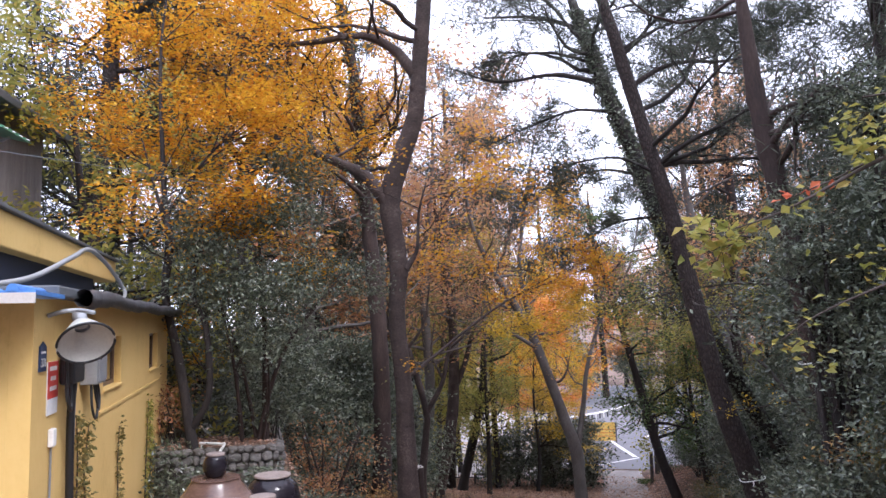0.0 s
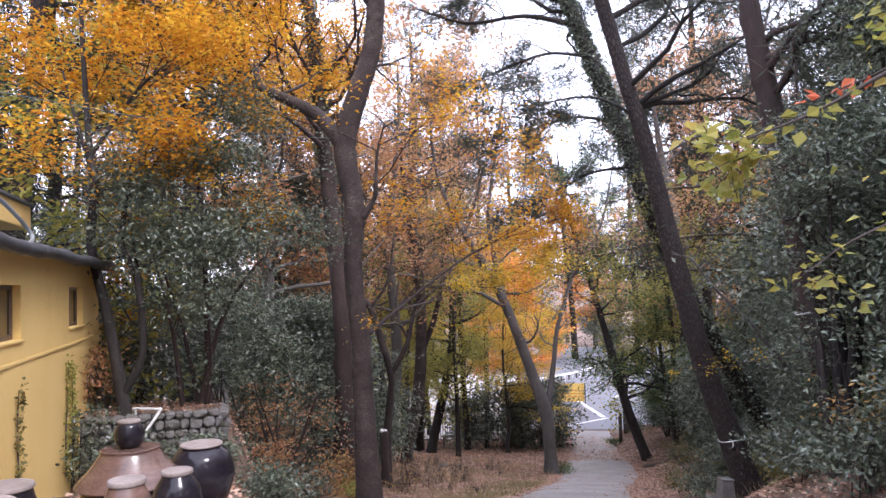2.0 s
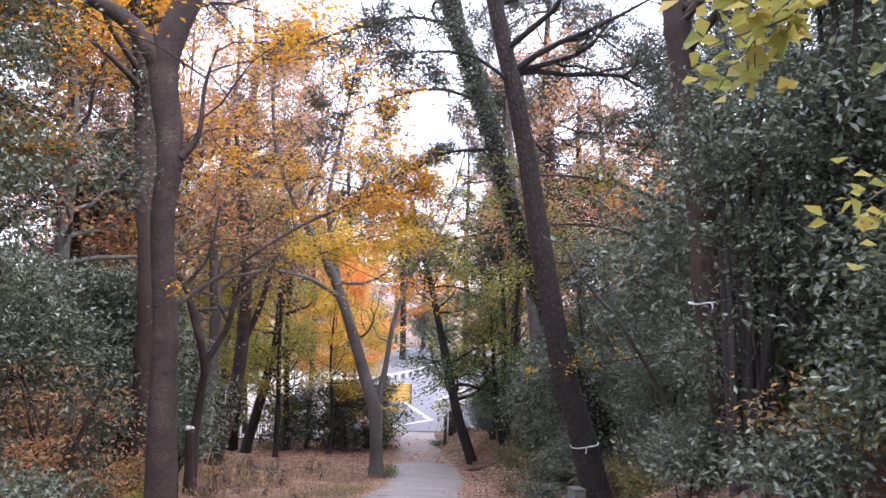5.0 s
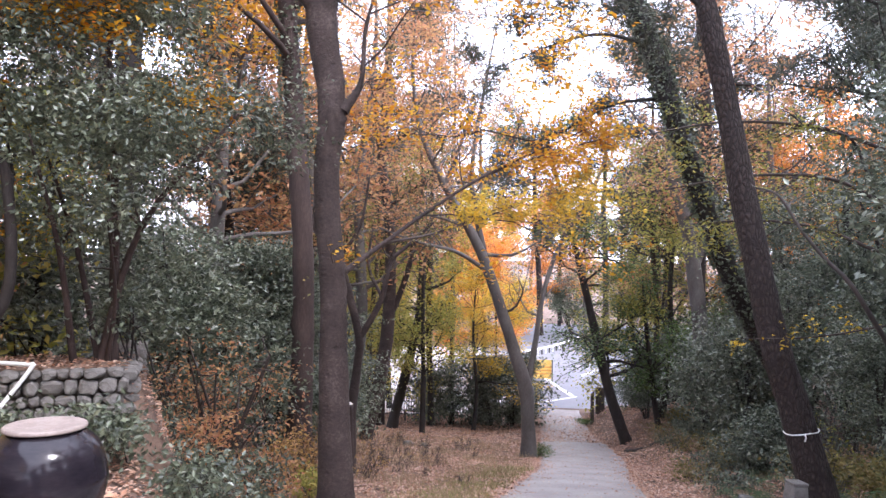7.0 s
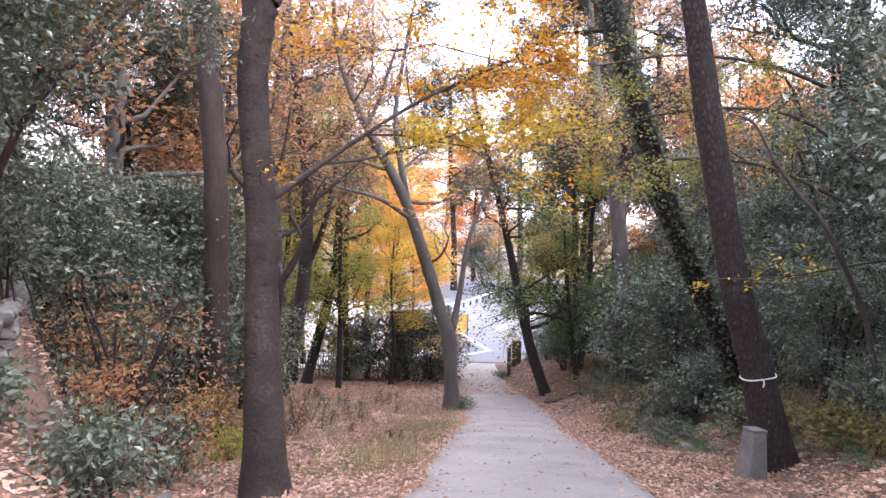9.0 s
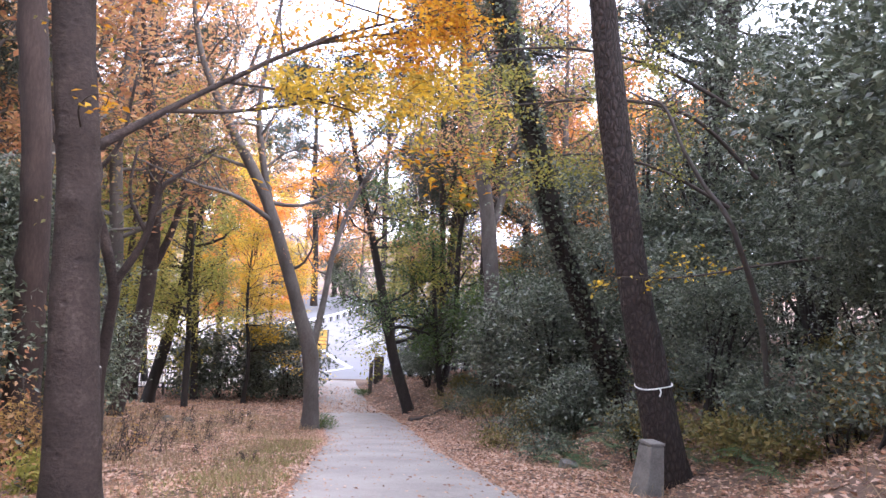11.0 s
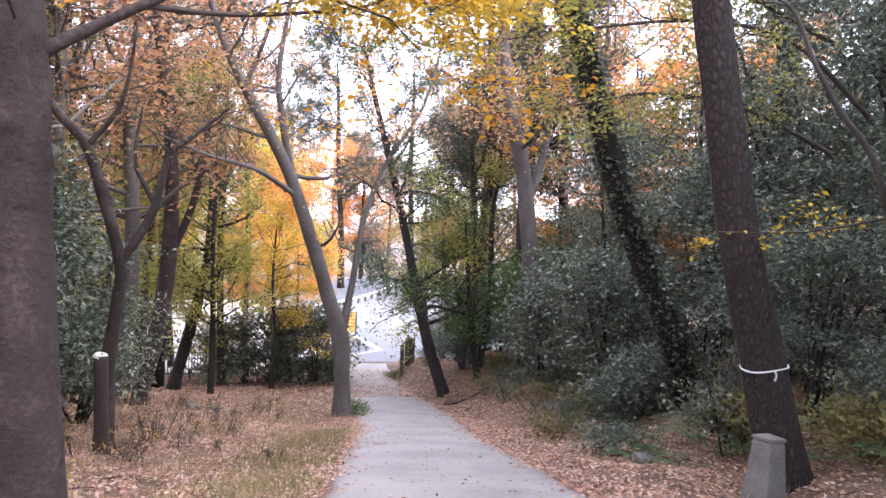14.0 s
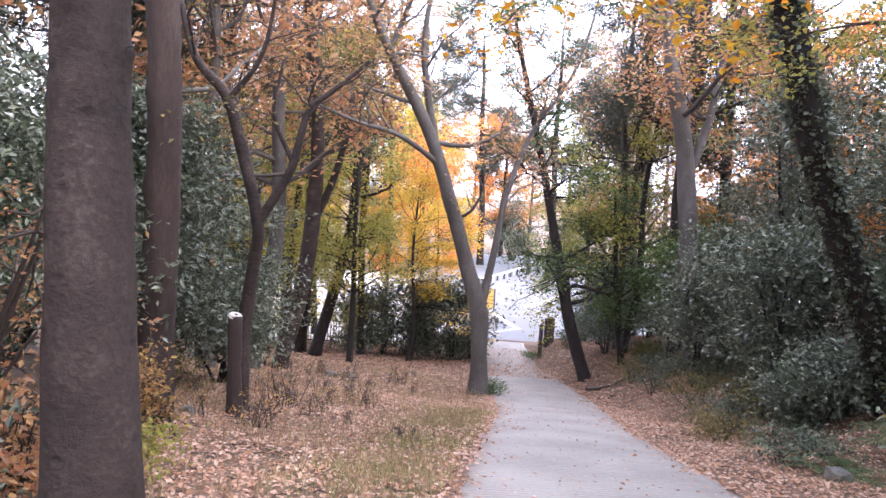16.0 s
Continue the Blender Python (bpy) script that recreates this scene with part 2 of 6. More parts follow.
M["cut_wood"] = surface("pale_cut_wood", [(0.45, 0.42, 0.38), (0.60, 0.57, 0.53)], 5, 0.85, 0.3)
M["old_wood"] = surface("old_timber", [(0.05, 0.042, 0.036), (0.095, 0.08, 0.07), (0.15, 0.13, 0.115)], 2, 0.9, 0.5, (5, 5, 0.5), 8)
M["cord"] = plain("white_cord", (0.72, 0.72, 0.70), 0.7)
M["banner"] = surface("yellow_banner_cloth", [(0.62, 0.40, 0.08), (0.75, 0.50, 0.12), (0.78, 0.56, 0.18)], 1.5, 0.8, 0.2)
M["banner_line"] = plain("orange_banner_stripe", (0.62, 0.26, 0.06), 0.8)
M["onggi_black"].node_tree.nodes["Principled BSDF"].inputs["Specular IOR Level"].default_value = 0.3
gm, gn, gl, gb = new_mat("dark_window_glass", 0.06)
gb.inputs["Base Color"].default_value = (0.02, 0.022, 0.025, 1)
gb.inputs["Specular IOR Level"].default_value = 0.6
M["glass"] = gm


# ---- mesh helpers ----
class Soup:
    """Gathers vertices and quads of one mesh."""

    def __init__(self):
        self.v, self.f, self.n = [], [], 0

    def add(self, v, f):
        self.v.append(np.asarray(v, float).reshape(-1, 3))
        self.f.append(np.asarray(f, int).reshape(-1, 4) + self.n)
        self.n += len(self.v[-1])

    def mesh(self, name, material, origin=(0, 0, 0), smooth=True):
        v = np.concatenate(self.v) - np.asarray(origin, float)
        f = np.concatenate(self.f)
        me = bpy.data.meshes.new(name)
        me.vertices.add(len(v))
        me.vertices.foreach_set("co", v.astype(np.float32).ravel())
        me.loops.add(f.size)
        me.loops.foreach_set("vertex_index", f.astype(np.int32).ravel())
        me.polygons.add(len(f))
        me.polygons.foreach_set("loop_start", np.arange(0, f.size, 4, dtype=np.int32))
        me.polygons.foreach_set("use_smooth", np.full(len(f), smooth))
        me.materials.append(material)
        me.update(calc_edges=True)
        return me


def thing(name, at, label, category, group="", kind="", mesh=None):
    ob = new(name, mesh)
    ob.location = at
    return tagged(ob, label, category, group, kind)


def part(name, me, parent, label="", at=(0, 0, 0)):
    """Links a mesh (in its parent's space) as one part."""
    ob = new(name, me)
    ob.parent = parent
    ob.location = at
    if label:
        ob["label"] = label
    return ob


def from_bm(name, bm, material, bevel=0.0, smooth=False):
    if bevel:
        bmesh.ops.bevel(bm, geom=[e for e in bm.edges if e.is_manifold and e.calc_face_angle(0) > 0.5], offset=bevel, segments=2, affect="EDGES", profile=0.5)
    me = bpy.data.meshes.new(name)
    bm.to_mesh(me)
    bm.free()
    me.materials.append(material)
    if smooth:
        for p in me.polygons:
            p.use_smooth = True
    return me


def box_bm(size, m=None, bm=None):
    bm = bm or bmesh.new()
    bmesh.ops.create_cube(bm, size=1, matrix=(m or Matrix()) @ Matrix.Diagonal((*size, 1)))
    return bm


def spline(pts, per=5):
    """A smooth line through control points (any number of columns)."""
    p = np.asarray(pts, float)
    p = np.vstack([2 * p[0] - p[1], p, 2 * p[-1] - p[-2]])
    out = []
    for i in range(1, len(p) - 2):
        for t in np.linspace(0, 1, per, endpoint=False):
            a, b, c, d = p[i - 1:i + 3]
            out.append(0.5 * (2 * b + (c - a) * t + (2 * a - 5 * b + 4 * c - d) * t * t + (3 * b - a - 3 * c + d) * t ** 3))
    out.append(p[-2])
    return np.array(out)


def tube(pts, radii, sides=8, lump=0.0, rng=None, knots=0):
    pts, radii = np.asarray(pts, float), np.asarray(radii, float)
    tan = np.gradient(pts, axis=0)
    tan /= np.linalg.norm(tan, axis=1)[:, None] + 1e-9
    ref = np.array([1.0, 0, 0]) if abs(tan[0][0]) < 0.8 else np.array([0, 1.0, 0])
    a = np.cross(tan, ref)
    a /= np.linalg.norm(a, axis=1)[:, None] + 1e-9
    b = np.cross(tan, a)
    th = np.linspace(0, 2 * np.pi, sides, endpoint=False)
    rr = radii[:, None] * np.ones(sides)[None]
    if lump and rng is not None:
        n1 = rng.normal(0, 1, (len(pts), sides))
        n1 = (n1 + np.roll(n1, 1, 1) + np.roll(n1, -1, 1)) / 3
        n1[1:-1] = (n1[1:-1] + n1[:-2] + n1[2:]) / 3
        rr = rr * (1 + lump * n1)
        for _ in range(knots):
            i0, j0 = rng.randint(2, len(pts) - 2), rng.randint(0, sides)
            gi = np.exp(-((np.arange(len(pts)) - i0) / rng.uniform(0.6, 1.3)) ** 2)
            dj = np.minimum((np.arange(sides) - j0) % sides, (j0 - np.arange(sides)) % sides)
            rr = rr + rng.uniform(-0.02, 0.055) * gi[:, None] * np.exp(-(dj / rng.uniform(0.7, 2.2)) ** 2)[None]
    ring = pts[:, None] + rr[..., None] * (np.cos(th)[None, :, None] * a[:, None] + np.sin(th)[None, :, None] * b[:, None])
    n = len(pts)
    i, j = np.meshgrid(np.arange(n - 1), np.arange(sides), indexing="ij")
    k = (j + 1) % sides
    f = np.stack([i * sides + j, i * sides + k, (i + 1) * sides + k, (i + 1) * sides + j], -1).reshape(-1, 4)
    v = ring.reshape(-1, 3)
    # rounded-off tip
    v = np.vstack([v, pts[-1] + tan[-1] * radii[-1] * 0.5])
    tip = len(v) - 1
    base = (n - 1) * sides
    q = np.arange(0, sides - 1, 2)
    f = np.vstack([f, np.stack([base + q, base + q + 1, base + (q + 2) % sides, np.full(len(q), tip)], -1)])
    return v, f


def leaf_quads(rng, centers, size, aspect=0.5, flat=0.5, droop=0.0, toward=None):
    """One bent four-cornered leaf at each centre."""
    c = np.asarray(centers, float)
    n = len(c)
    a = rng.normal(0, 1, (n, 3))
    a[:, 2] = a[:, 2] * (1 - flat) - droop
    if toward is not None:
        a = a * 0.5 + toward
    a /= np.linalg.norm(a, axis=1)[:, None] + 1e-9
    up = rng.normal(0, 1, (n, 3)) * (1.1 - flat) + np.array([0, 0, 1.0])
    b = np.cross(a, up)
    b /= np.linalg.norm(b, axis=1)[:, None] + 1e-9
    nrm = np.cross(b, a)
    s = (size * rng.uniform(0.65, 1.3, n))[:, None]
    w = s * aspect * 0.5
    v = np.stack([c, c + a * s * 0.45 + b * w + nrm * w * 0.35, c + a * s, c + a * s * 0.45 - b * w + nrm * w * 0.35], 1).reshape(-1, 3)
    return v, np.arange(4 * n).reshape(-1, 4)


def grow(rng, soup, tips, p, d, length, r, level, up=0.08, kids=4, wob=0.22):
    n = 5
    pts, dirs = [np.asarray(p, float)], []
    d = np.asarray(d, float) / np.linalg.norm(d)
    for _ in range(n):
        d = d + rng.normal(0, wob, 3) + np.array([0, 0, up])
        d /= np.linalg.norm(d)
        dirs.append(d)
        pts.append(pts[-1] + d * length / n)
    radii = np.linspace(r, max(0.004, r * 0.35), n + 1)
    soup.add(*tube(pts, radii, 6 if r > 0.06 else 4 if r > 0.02 else 3))
    if level == 0:
        tips.extend(pts[1:])
        return
    tips.append(pts[-1])
    for k in range(kids):
        i = min(n, 1 + int(rng.uniform(0.25, 1.0) * n)) if k else n
        side = rng.normal(0, 1, 3)
        side -= side @ dirs[i - 1] * dirs[i - 1]
        side /= np.linalg.norm(side)
        grow(rng, soup, tips, pts[i], dirs[i - 1] * 0.75 + side * 0.75, length * rng.uniform(0.45, 0.65), max(0.006, radii[i] * 0.62), level - 1, up, kids, wob)


def woody(name, label, category, trunk, limbs=(), bark="smooth_bark", seed=1, boughs=8, bough_from=0.5, bough_len=3.0, levels=1, kids=4, up=0.08,
          leaf="orange", per=14, spread=0.22, size=0.12, aspect=0.55, flat=0.5, droop=0.1, group="", flare=1.25, crown_label="", trunk_sides=14, wob=0.22, tilt=0.35, ivy=None, knots=0, layer=0.7):
    """A tree: trunk and limbs along given lines (x, y, z, radius), boughs that fork by themselves, and a crown of single leaves at the twigs."""
    rng = np.random.RandomState(seed)
    origin = np.array(trunk[0][:3], float)
    tree = thing(name, origin, label, category, group)
    s = spline(trunk, 20 if knots else 7)
    rad = s[:, 3].copy()
    h = np.linalg.norm(s[:, :3] - s[0, :3], axis=1)
    rad *= 1 + (flare - 1) * np.exp(-h / 0.35)
    pts = s[:, :3].copy()
    pts[0, 2] -= 0.25
    so = Soup()
    so.add(*tube(pts, rad, trunk_sides, 0.05 if knots else 0.09, rng, knots))
    part("trunk", so.mesh("trunk", M[bark], origin), tree)
    lines = [s]
    for lim in limbs:
        ls = spline(lim, 6)
        so = Soup()
        so.add(*tube(ls[:, :3], ls[:, 3], 9, 0.05, rng))
        part("limb", so.mesh("limb", M[bark], origin), tree)
        lines.append(ls)
    tips = []
    for k in range(boughs):
        ln = lines[k % len(lines)] if len(lines) > 1 else s
        frac = rng.uniform(bough_from if ln is s else 0.3, 1.0)
        i = min(len(ln) - 1, int(frac * (len(ln) - 1)))
        th = rng.uniform(0, 2 * np.pi)
        d = np.array([math.cos(th), math.sin(th), tilt + rng.uniform(-0.2, 0.3)])
        tw = Soup()
        grow(rng, tw, tips, ln[i, :3], d, bough_len * rng.uniform(0.6, 1.2), max(0.02, ln[i, 3] * 0.4), levels, up, kids, wob)
        part("bough", tw.mesh("bough", M[bark if bark != "pine_bark" else "dark_bark"], origin), tree)
    if ivy:
        lo, hi, cnt = ivy
        k = (lo + (hi - lo) * rng.uniform(0, 1, cnt)) * (len(s) - 1)
        i0 = np.minimum(k.astype(int), len(s) - 2)
        q = s[i0] + (s[i0 + 1] - s[i0]) * (k - i0)[:, None]
        th = rng.uniform(0, 2 * np.pi, cnt)
        dirs = np.stack([np.cos(th), np.sin(th), 0 * th], -1)
        cr = Soup()
        cr.add(*leaf_quads(rng, q[:, :3] + dirs * (q[:, 3] * rng.uniform(1.0, 1.35, cnt))[:, None], 0.12, 0.8, 0.3, 0.5, dirs * 0.5))
        part("ivy", cr.mesh("ivy", M["evergreen"], origin, False), tree, "dark glossy ivy leaves")
    if per and tips:
        t = np.repeat(np.array(tips), per, 0)
        t = t + rng.normal(0, spread, t.shape) * np.array([1, 1, layer])
        cr = Soup()
        cr.add(*leaf_quads(rng, t, size, aspect, flat, droop))
        part("crown", cr.mesh("crown", M[leaf], origin, False), tree, crown_label)
    return tree


def bush(name, label, category, at, clumps, leaf, n, size, seed, stems=6, aspect=0.5, flat=0.35, bark="dark_bark", group="", shell=0.5, tuft=14):
    """A bush or small evergreen: stems from one foot into clumps (dx, dy, dz, radius) of single leaves."""
    rng = np.random.RandomState(seed)
    at = np.array(at, float)
    b = thing(name, at, label, category, group)
    c = np.array(clumps, float)
    for k in range(stems):
        st = Soup()
        q = c[k % len(c)]
        end = q[:3] + rng.normal(0, 0.3, 3) * q[3]
        foot = rng.normal(0, 0.12, 3) * np.array([1, 1, 0])
        mid = foot * 0.5 + end * 0.5 + rng.normal(0, 0.15, 3) * q[3]
        ln = spline([foot - [0, 0, 0.2], mid, end], 5)
        r = min(0.02, 0.3 * size * 0.1) + 0.016 * np.linalg.norm(end)
        st.add(*tube(ln, np.linspace(r, r * 0.3, len(ln)), 6))
        for _ in range(5):
            d = rng.normal(0, 1, 3) + [0, 0, 0.3]
            i = rng.randint(len(ln) // 2, len(ln))
            e = ln[i] + d / np.linalg.norm(d) * q[3] * rng.uniform(0.4, 0.9)
            st.add(*tube([ln[i], (ln[i] + e) / 2 + rng.normal(0, 0.05, 3), e], [r * 0.4, r * 0.28, 0.006], 4))
        part("stem", st.mesh("stem", M[bark]), b)
    w = c[:, 3] ** 2
    # sprays: leaves gather round many small shoots, thickest towards each clump's skin
    shoots = max(8, n // tuft)
    sp = rng.choice(len(c), shoots, p=w / w.sum())
    d = rng.normal(0, 1, (shoots, 3))
    d /= np.linalg.norm(d, axis=1)[:, None]
    rr = (shell + (1 - shell) * rng.uniform(0, 1, shoots)) * rng.uniform(0.6, 1.35, shoots)
    sc = c[sp, :3] + d * (rr * c[sp, 3])[:, None] * np.array([1, 1, 0.85])
    which = rng.randint(0, shoots, n)
    p = sc[which] + rng.normal(0, size * 1.6 * (tuft / 14) ** 0.5, (n, 3)) * np.array([1.5, 1.5, 0.35 * (14 / tuft) ** 0.5])
    p[:, 2] = np.maximum(p[:, 2], 0.05)
    cr = Soup()
    cr.add(*leaf_quads(rng, p, size, aspect, flat, 0.1, d[which] * 0.4))
    part("crown", cr.mesh("crown", M[leaf], (0, 0, 0), False), b)
    return b


# ---- lie of the land ----
GY = np.array([-400, -60, -41, -28, -21.4, 0, 18.6, 25, 40, 65, 110, 400, 1500.0])
GZ = np.array([60, 13.2, 8.95, 6.2, 4.65, 0, -3.1, -3.5, -3.1, -1.8, 0.5, 8, 8])
LY = np.array([-60, -45, -38, -34, -28, -24, -20, -12, -8, 0, 8, 18, 30.0])
LX = np.array([-1.0, -1.2, -1.9, -2.9, -3.0, -1.85, -1.6, -0.55, 0.05, 0.5, 0.9, 1.5, 1.9])
RX = np.array([2.6, 2.4, 1.7, 1.0, 1.0, 1.45, 2.0, 2.75, 3.35, 4.5, 4.9, 5.1, 5.3])
FINE = np.arange(-450, 1500, 0.5)


def smooth_table(y, v, width):
    t = np.interp(FINE, y, v)
    k = np.ones(width) / width
    pad = np.pad(t, width, mode="edge")
    return np.convolve(np.convolve(pad, k, "same"), k, "same")[width:-width]


G_T, L_T, R_T = smooth_table(GY, GZ, 7), smooth_table(LY, LX, 5), smooth_table(LY, RX, 5)
WALL_P, WALL_D, WALL_N = np.array([-6.927, -30.487]), np.array([-0.424, 0.9057]), np.array([0.9057, 0.424])


def step(a, b, x):
    t = np.clip((x - a) / (b - a), 0, 1)
    return t * t * (3 - 2 * t)


def path_left(y):
    return np.interp(y, FINE, L_T)


def path_right(y):
    return np.interp(y, FINE, R_T)


def land(x, y):
    """Height of the ground."""
    x, y = np.asarray(x, float), np.asarray(y, float)
    z = np.interp(y, FINE, G_T)
    near_top = 1 - step(-26.5, -22.5, y)
    bx = np.maximum(0, x - path_right(y) - 2.7 + 1.8 * step(-12, -2, y) + 1.7 * near_top)
    z = z + 10 * (1 - np.exp(-(0.40 + 0.22 * near_top) * bx / 10)) * (1 - step(12, 27, y))
    z = z + 1.15 * step(0.1, 1.5, x - path_right(y)) * step(5, 17, y) * (1 - step(25, 28.5, y))
    lx = np.maximum(0, path_left(y) - 3 - x)
    z = z + 0.03 * lx * (1 - step(10, 24, y)) + 5 * (1 - np.exp(-0.1 * np.maximum(0, -14 - x) / 5)) * (1 - step(5, 22, y))
    off = (x - WALL_P[0]) * WALL_N[0] + (y - WALL_P[1]) * WALL_N[1]
    along = (x - WALL_P[0]) * WALL_D[0] + (y - WALL_P[1]) * WALL_D[1]
    near = (1 - step(2.4, 3.7, off)) * step(-9, -6, along) * (1 - step(6, 9, along))
    level = 7.35 - 0.55 * step(0.6, 2.4, along) + 1.05 * step(4.35, 4.5, along)
    z = z * (1 - near) + np.maximum(z, level) * near
    away = np.minimum(np.abs(x - path_left(y)), np.abs(x - path_right(y)))
    inside = (x > path_left(y)) & (x < path_right(y))
    rough = np.where(inside | (y > 26), 0, np.clip(away / 0.8, 0, 1))
    z = z + rough * (0.05 * np.sin(1.7 * x + 0.6 * np.sin(1.1 * y)) * np.cos(1.3 * y) + 0.03 * np.sin(4.1 * x + 2 * y) * np.cos(3.3 * y - x))
    return z


def grid_sheet(name, xs, ys, zf, material):
    xx, yy = np.meshgrid(xs, ys, indexing="ij")
    v = np.stack([xx, yy, zf(xx, yy)], -1).reshape(-1, 3)
    i, j = np.meshgrid(np.arange(len(xs) - 1), np.arange(len(ys) - 1), indexing="ij")
    k = len(ys)
    so = Soup()
    so.add(v, np.stack([i * k + j, (i + 1) * k + j, (i + 1) * k + j + 1, i * k + j + 1], -1).reshape(-1, 4))
    return so.mesh(name, material)


def ground_z(x, y):
    z = land(x, y)
    inside = (x > path_left(y) + 0.05) & (x < path_right(y) - 0.05) & (y < 29)
    paved = (y > 29.3) & (y < 85) & (x > -40) & (x < 45)
    return z - 0.06 * inside - 0.05 * paved


gx = np.concatenate([[-900, -500, -250, -130, -80, -60, -48, -40], np.arange(-34, -16, 0.8), np.arange(-16, 14, 0.28), np.arange(14, 34, 0.8), [36, 42, 50, 65, 90, 140, 260, 500, 900]])
gy = np.concatenate([[-380, -250, -150, -100, -75, -62], np.arange(-55, -44, 0.8), np.arange(-44, 12, 0.28), np.arange(12, 32, 0.5), np.arange(32, 90, 2.0), [95, 110, 140, 200, 350, 700, 1400]])
tagged(new("ground", grid_sheet("ground", gx, gy, ground_z, M["soil"])), "sloping woodland ground covered with brown fallen leaves", "ground", kind="structure")

# concrete footpath down the slope, with a real edge
py = np.arange(-58, 28.6, 0.4)
pu = np.linspace(0, 1, 13)
so = Soup()
wig = 0.06 * np.sin(py * 1.9) + 0.04 * np.sin(py * 4.3 + 1)
pl, pr = path_left(py) + wig, path_right(py) - 0.06 * np.sin(py * 1.6 + 2)
xx = pl[:, None] * (1 - pu) + pr[:, None] * pu
yy = np.repeat(py[:, None], len(pu), 1)
zz = land(xx, yy) + 0.012 + 0.02 * np.sin(np.pi * pu)[None]
top = np.stack([xx, yy, zz], -1)
edge_l = top[:, :1] - [0.01, 0, 0.12]
edge_r = top[:, -1:] + [0.01, 0, -0.12]
top = np.concatenate([edge_l, top, edge_r], 1)
nu = top.shape[1]
i, j = np.meshgrid(np.arange(len(py) - 1), np.arange(nu - 1), indexing="ij")
so.add(top.reshape(-1, 3), np.stack([i * nu + j, i * nu + j + 1, (i + 1) * nu + j + 1, (i + 1) * nu + j], -1).reshape(-1, 4))
tagged(new("footpath", so.mesh("footpath", M["path"])), "worn pale concrete footpath sloping down to a road", "path", kind="structure")

# road and the paved yard beside it
rx, ry = np.linspace(-3.5, 44, 40), np.linspace(29, 84, 40)
tagged(new("road", grid_sheet("road", rx, ry, lambda x, y: land(x, y) + 0.02, M["asphalt"])), "grey asphalt road at the foot of the slope", "road", kind="structure")
lx_, ly_ = np.linspace(-38, -3.5, 24), np.linspace(24.5, 60, 24)
tagged(new("pavement", grid_sheet("pavement", lx_, ly_, lambda x, y: land(x, y) + 0.015, M["lot"])), "pale paved yard beside the road", "pavement", kind="structure")


def strip(name, a, b, width, material, label):
    """A painted line between two places on the road."""
    a, b = np.array(a, float), np.array(b, float)
    d = (b - a) / np.linalg.norm(b - a)
    s = np.array([-d[1], d[0]]) * width / 2
    t = np.linspace(0, 1, 12)[:, None]
    l, r = a + (b - a) * t + s, a + (b - a) * t - s
    q = np.stack([l, r], 1).reshape(-1, 2)
    v = np.column_stack([q, land(q[:, 0], q[:, 1]) + 0.027])
    k = np.arange(11) * 2
    so = Soup()
    so.add(v, np.stack([k, k + 1, k + 3, k + 2], -1))
    return tagged(new(name, so.mesh(name, material)), label, "road marking", kind="structure")


strip("road_line", (1.2, 30.2), (5.6, 33.9), 0.28, M["paint_white"], "white edge line painted on the road")
strip("road_line", (5.2, 34.2), (2.6, 44.5), 0.45, M["paint_white"], "broad white line painted on the road")
strip("road_line", (7.0, 44), (16, 58), 0.3, M["paint_white"], "white lane line painted on the road")
for k in range(4):
    strip("crosswalk_bar", (-1.6 + 0.62 * k - 0.3 * k, 31.0 + 1.5 * k), (0.9 - 0.3 * k, 31.3 + 1.5 * k), 0.75, M["paint_white"], "white bar of a zebra crossing")

# ---- the big trees ----
woody("beech_tree", "tall grey-brown tree with forked limbs and orange leaves", "tree",
      [(-3.87, -23.90, 5.17, 0.299), (-3.96, -23.90, 7.67, 0.227), (-3.99, -23.90, 8.94, 0.203), (-4.14, -23.85, 10.61, 0.198), (-4.09, -23.80, 11.88, 0.217), (-4.28, -23.80, 13.38, 0.251), (-3.94, -23.80, 14.54, 0.232), (-3.61, -23.80, 15.50, 0.207), (-3.46, -23.90, 16.61, 0.198), (-3.30, -23.90, 18.30, 0.179), (-3.03, -23.90, 20.62, 0.135), (-3.12, -23.70, 23.03, 0.068)],
      [[(-4.26, -23.85, 13.28, 0.193), (-4.82, -23.90, 14.01, 0.159), (-5.54, -23.90, 14.44, 0.125), (-6.21, -23.80, 14.81, 0.087), (-6.40, -23.60, 15.50, 0.058)],
       [(-3.47, -23.90, 16.37, 0.164), (-4.06, -23.90, 17.17, 0.125), (-4.92, -23.90, 17.63, 0.097), (-6.10, -23.90, 17.58, 0.072), (-7.46, -23.90, 17.63, 0.048), (-8.33, -24.10, 18.01, 0.029)],
       [(-3.90, -23.90, 9.15, 0.055), (-3.22, -23.4, 9.73, 0.038), (-2.73, -22.9, 10.16, 0.033), (-1.7, -22.2, 10.92, 0.025), (0.1, -21.2, 11.9, 0.012)],
       [(-3.90, -23.85, 11.74, 0.097), (-3.65, -23.70, 12.22, 0.048), (-3.61, -23.60, 13.09, 0.034), (-3.41, -23.60, 13.86, 0.019)]],
      "smooth_bark", 11, 26, 0.75, 3.0, 1, 4, 0.03, "orange", 18, 0.28, 0.115, flat=0.75, layer=0.3, trunk_sides=30, knots=110, crown_label="orange autumn leaves")
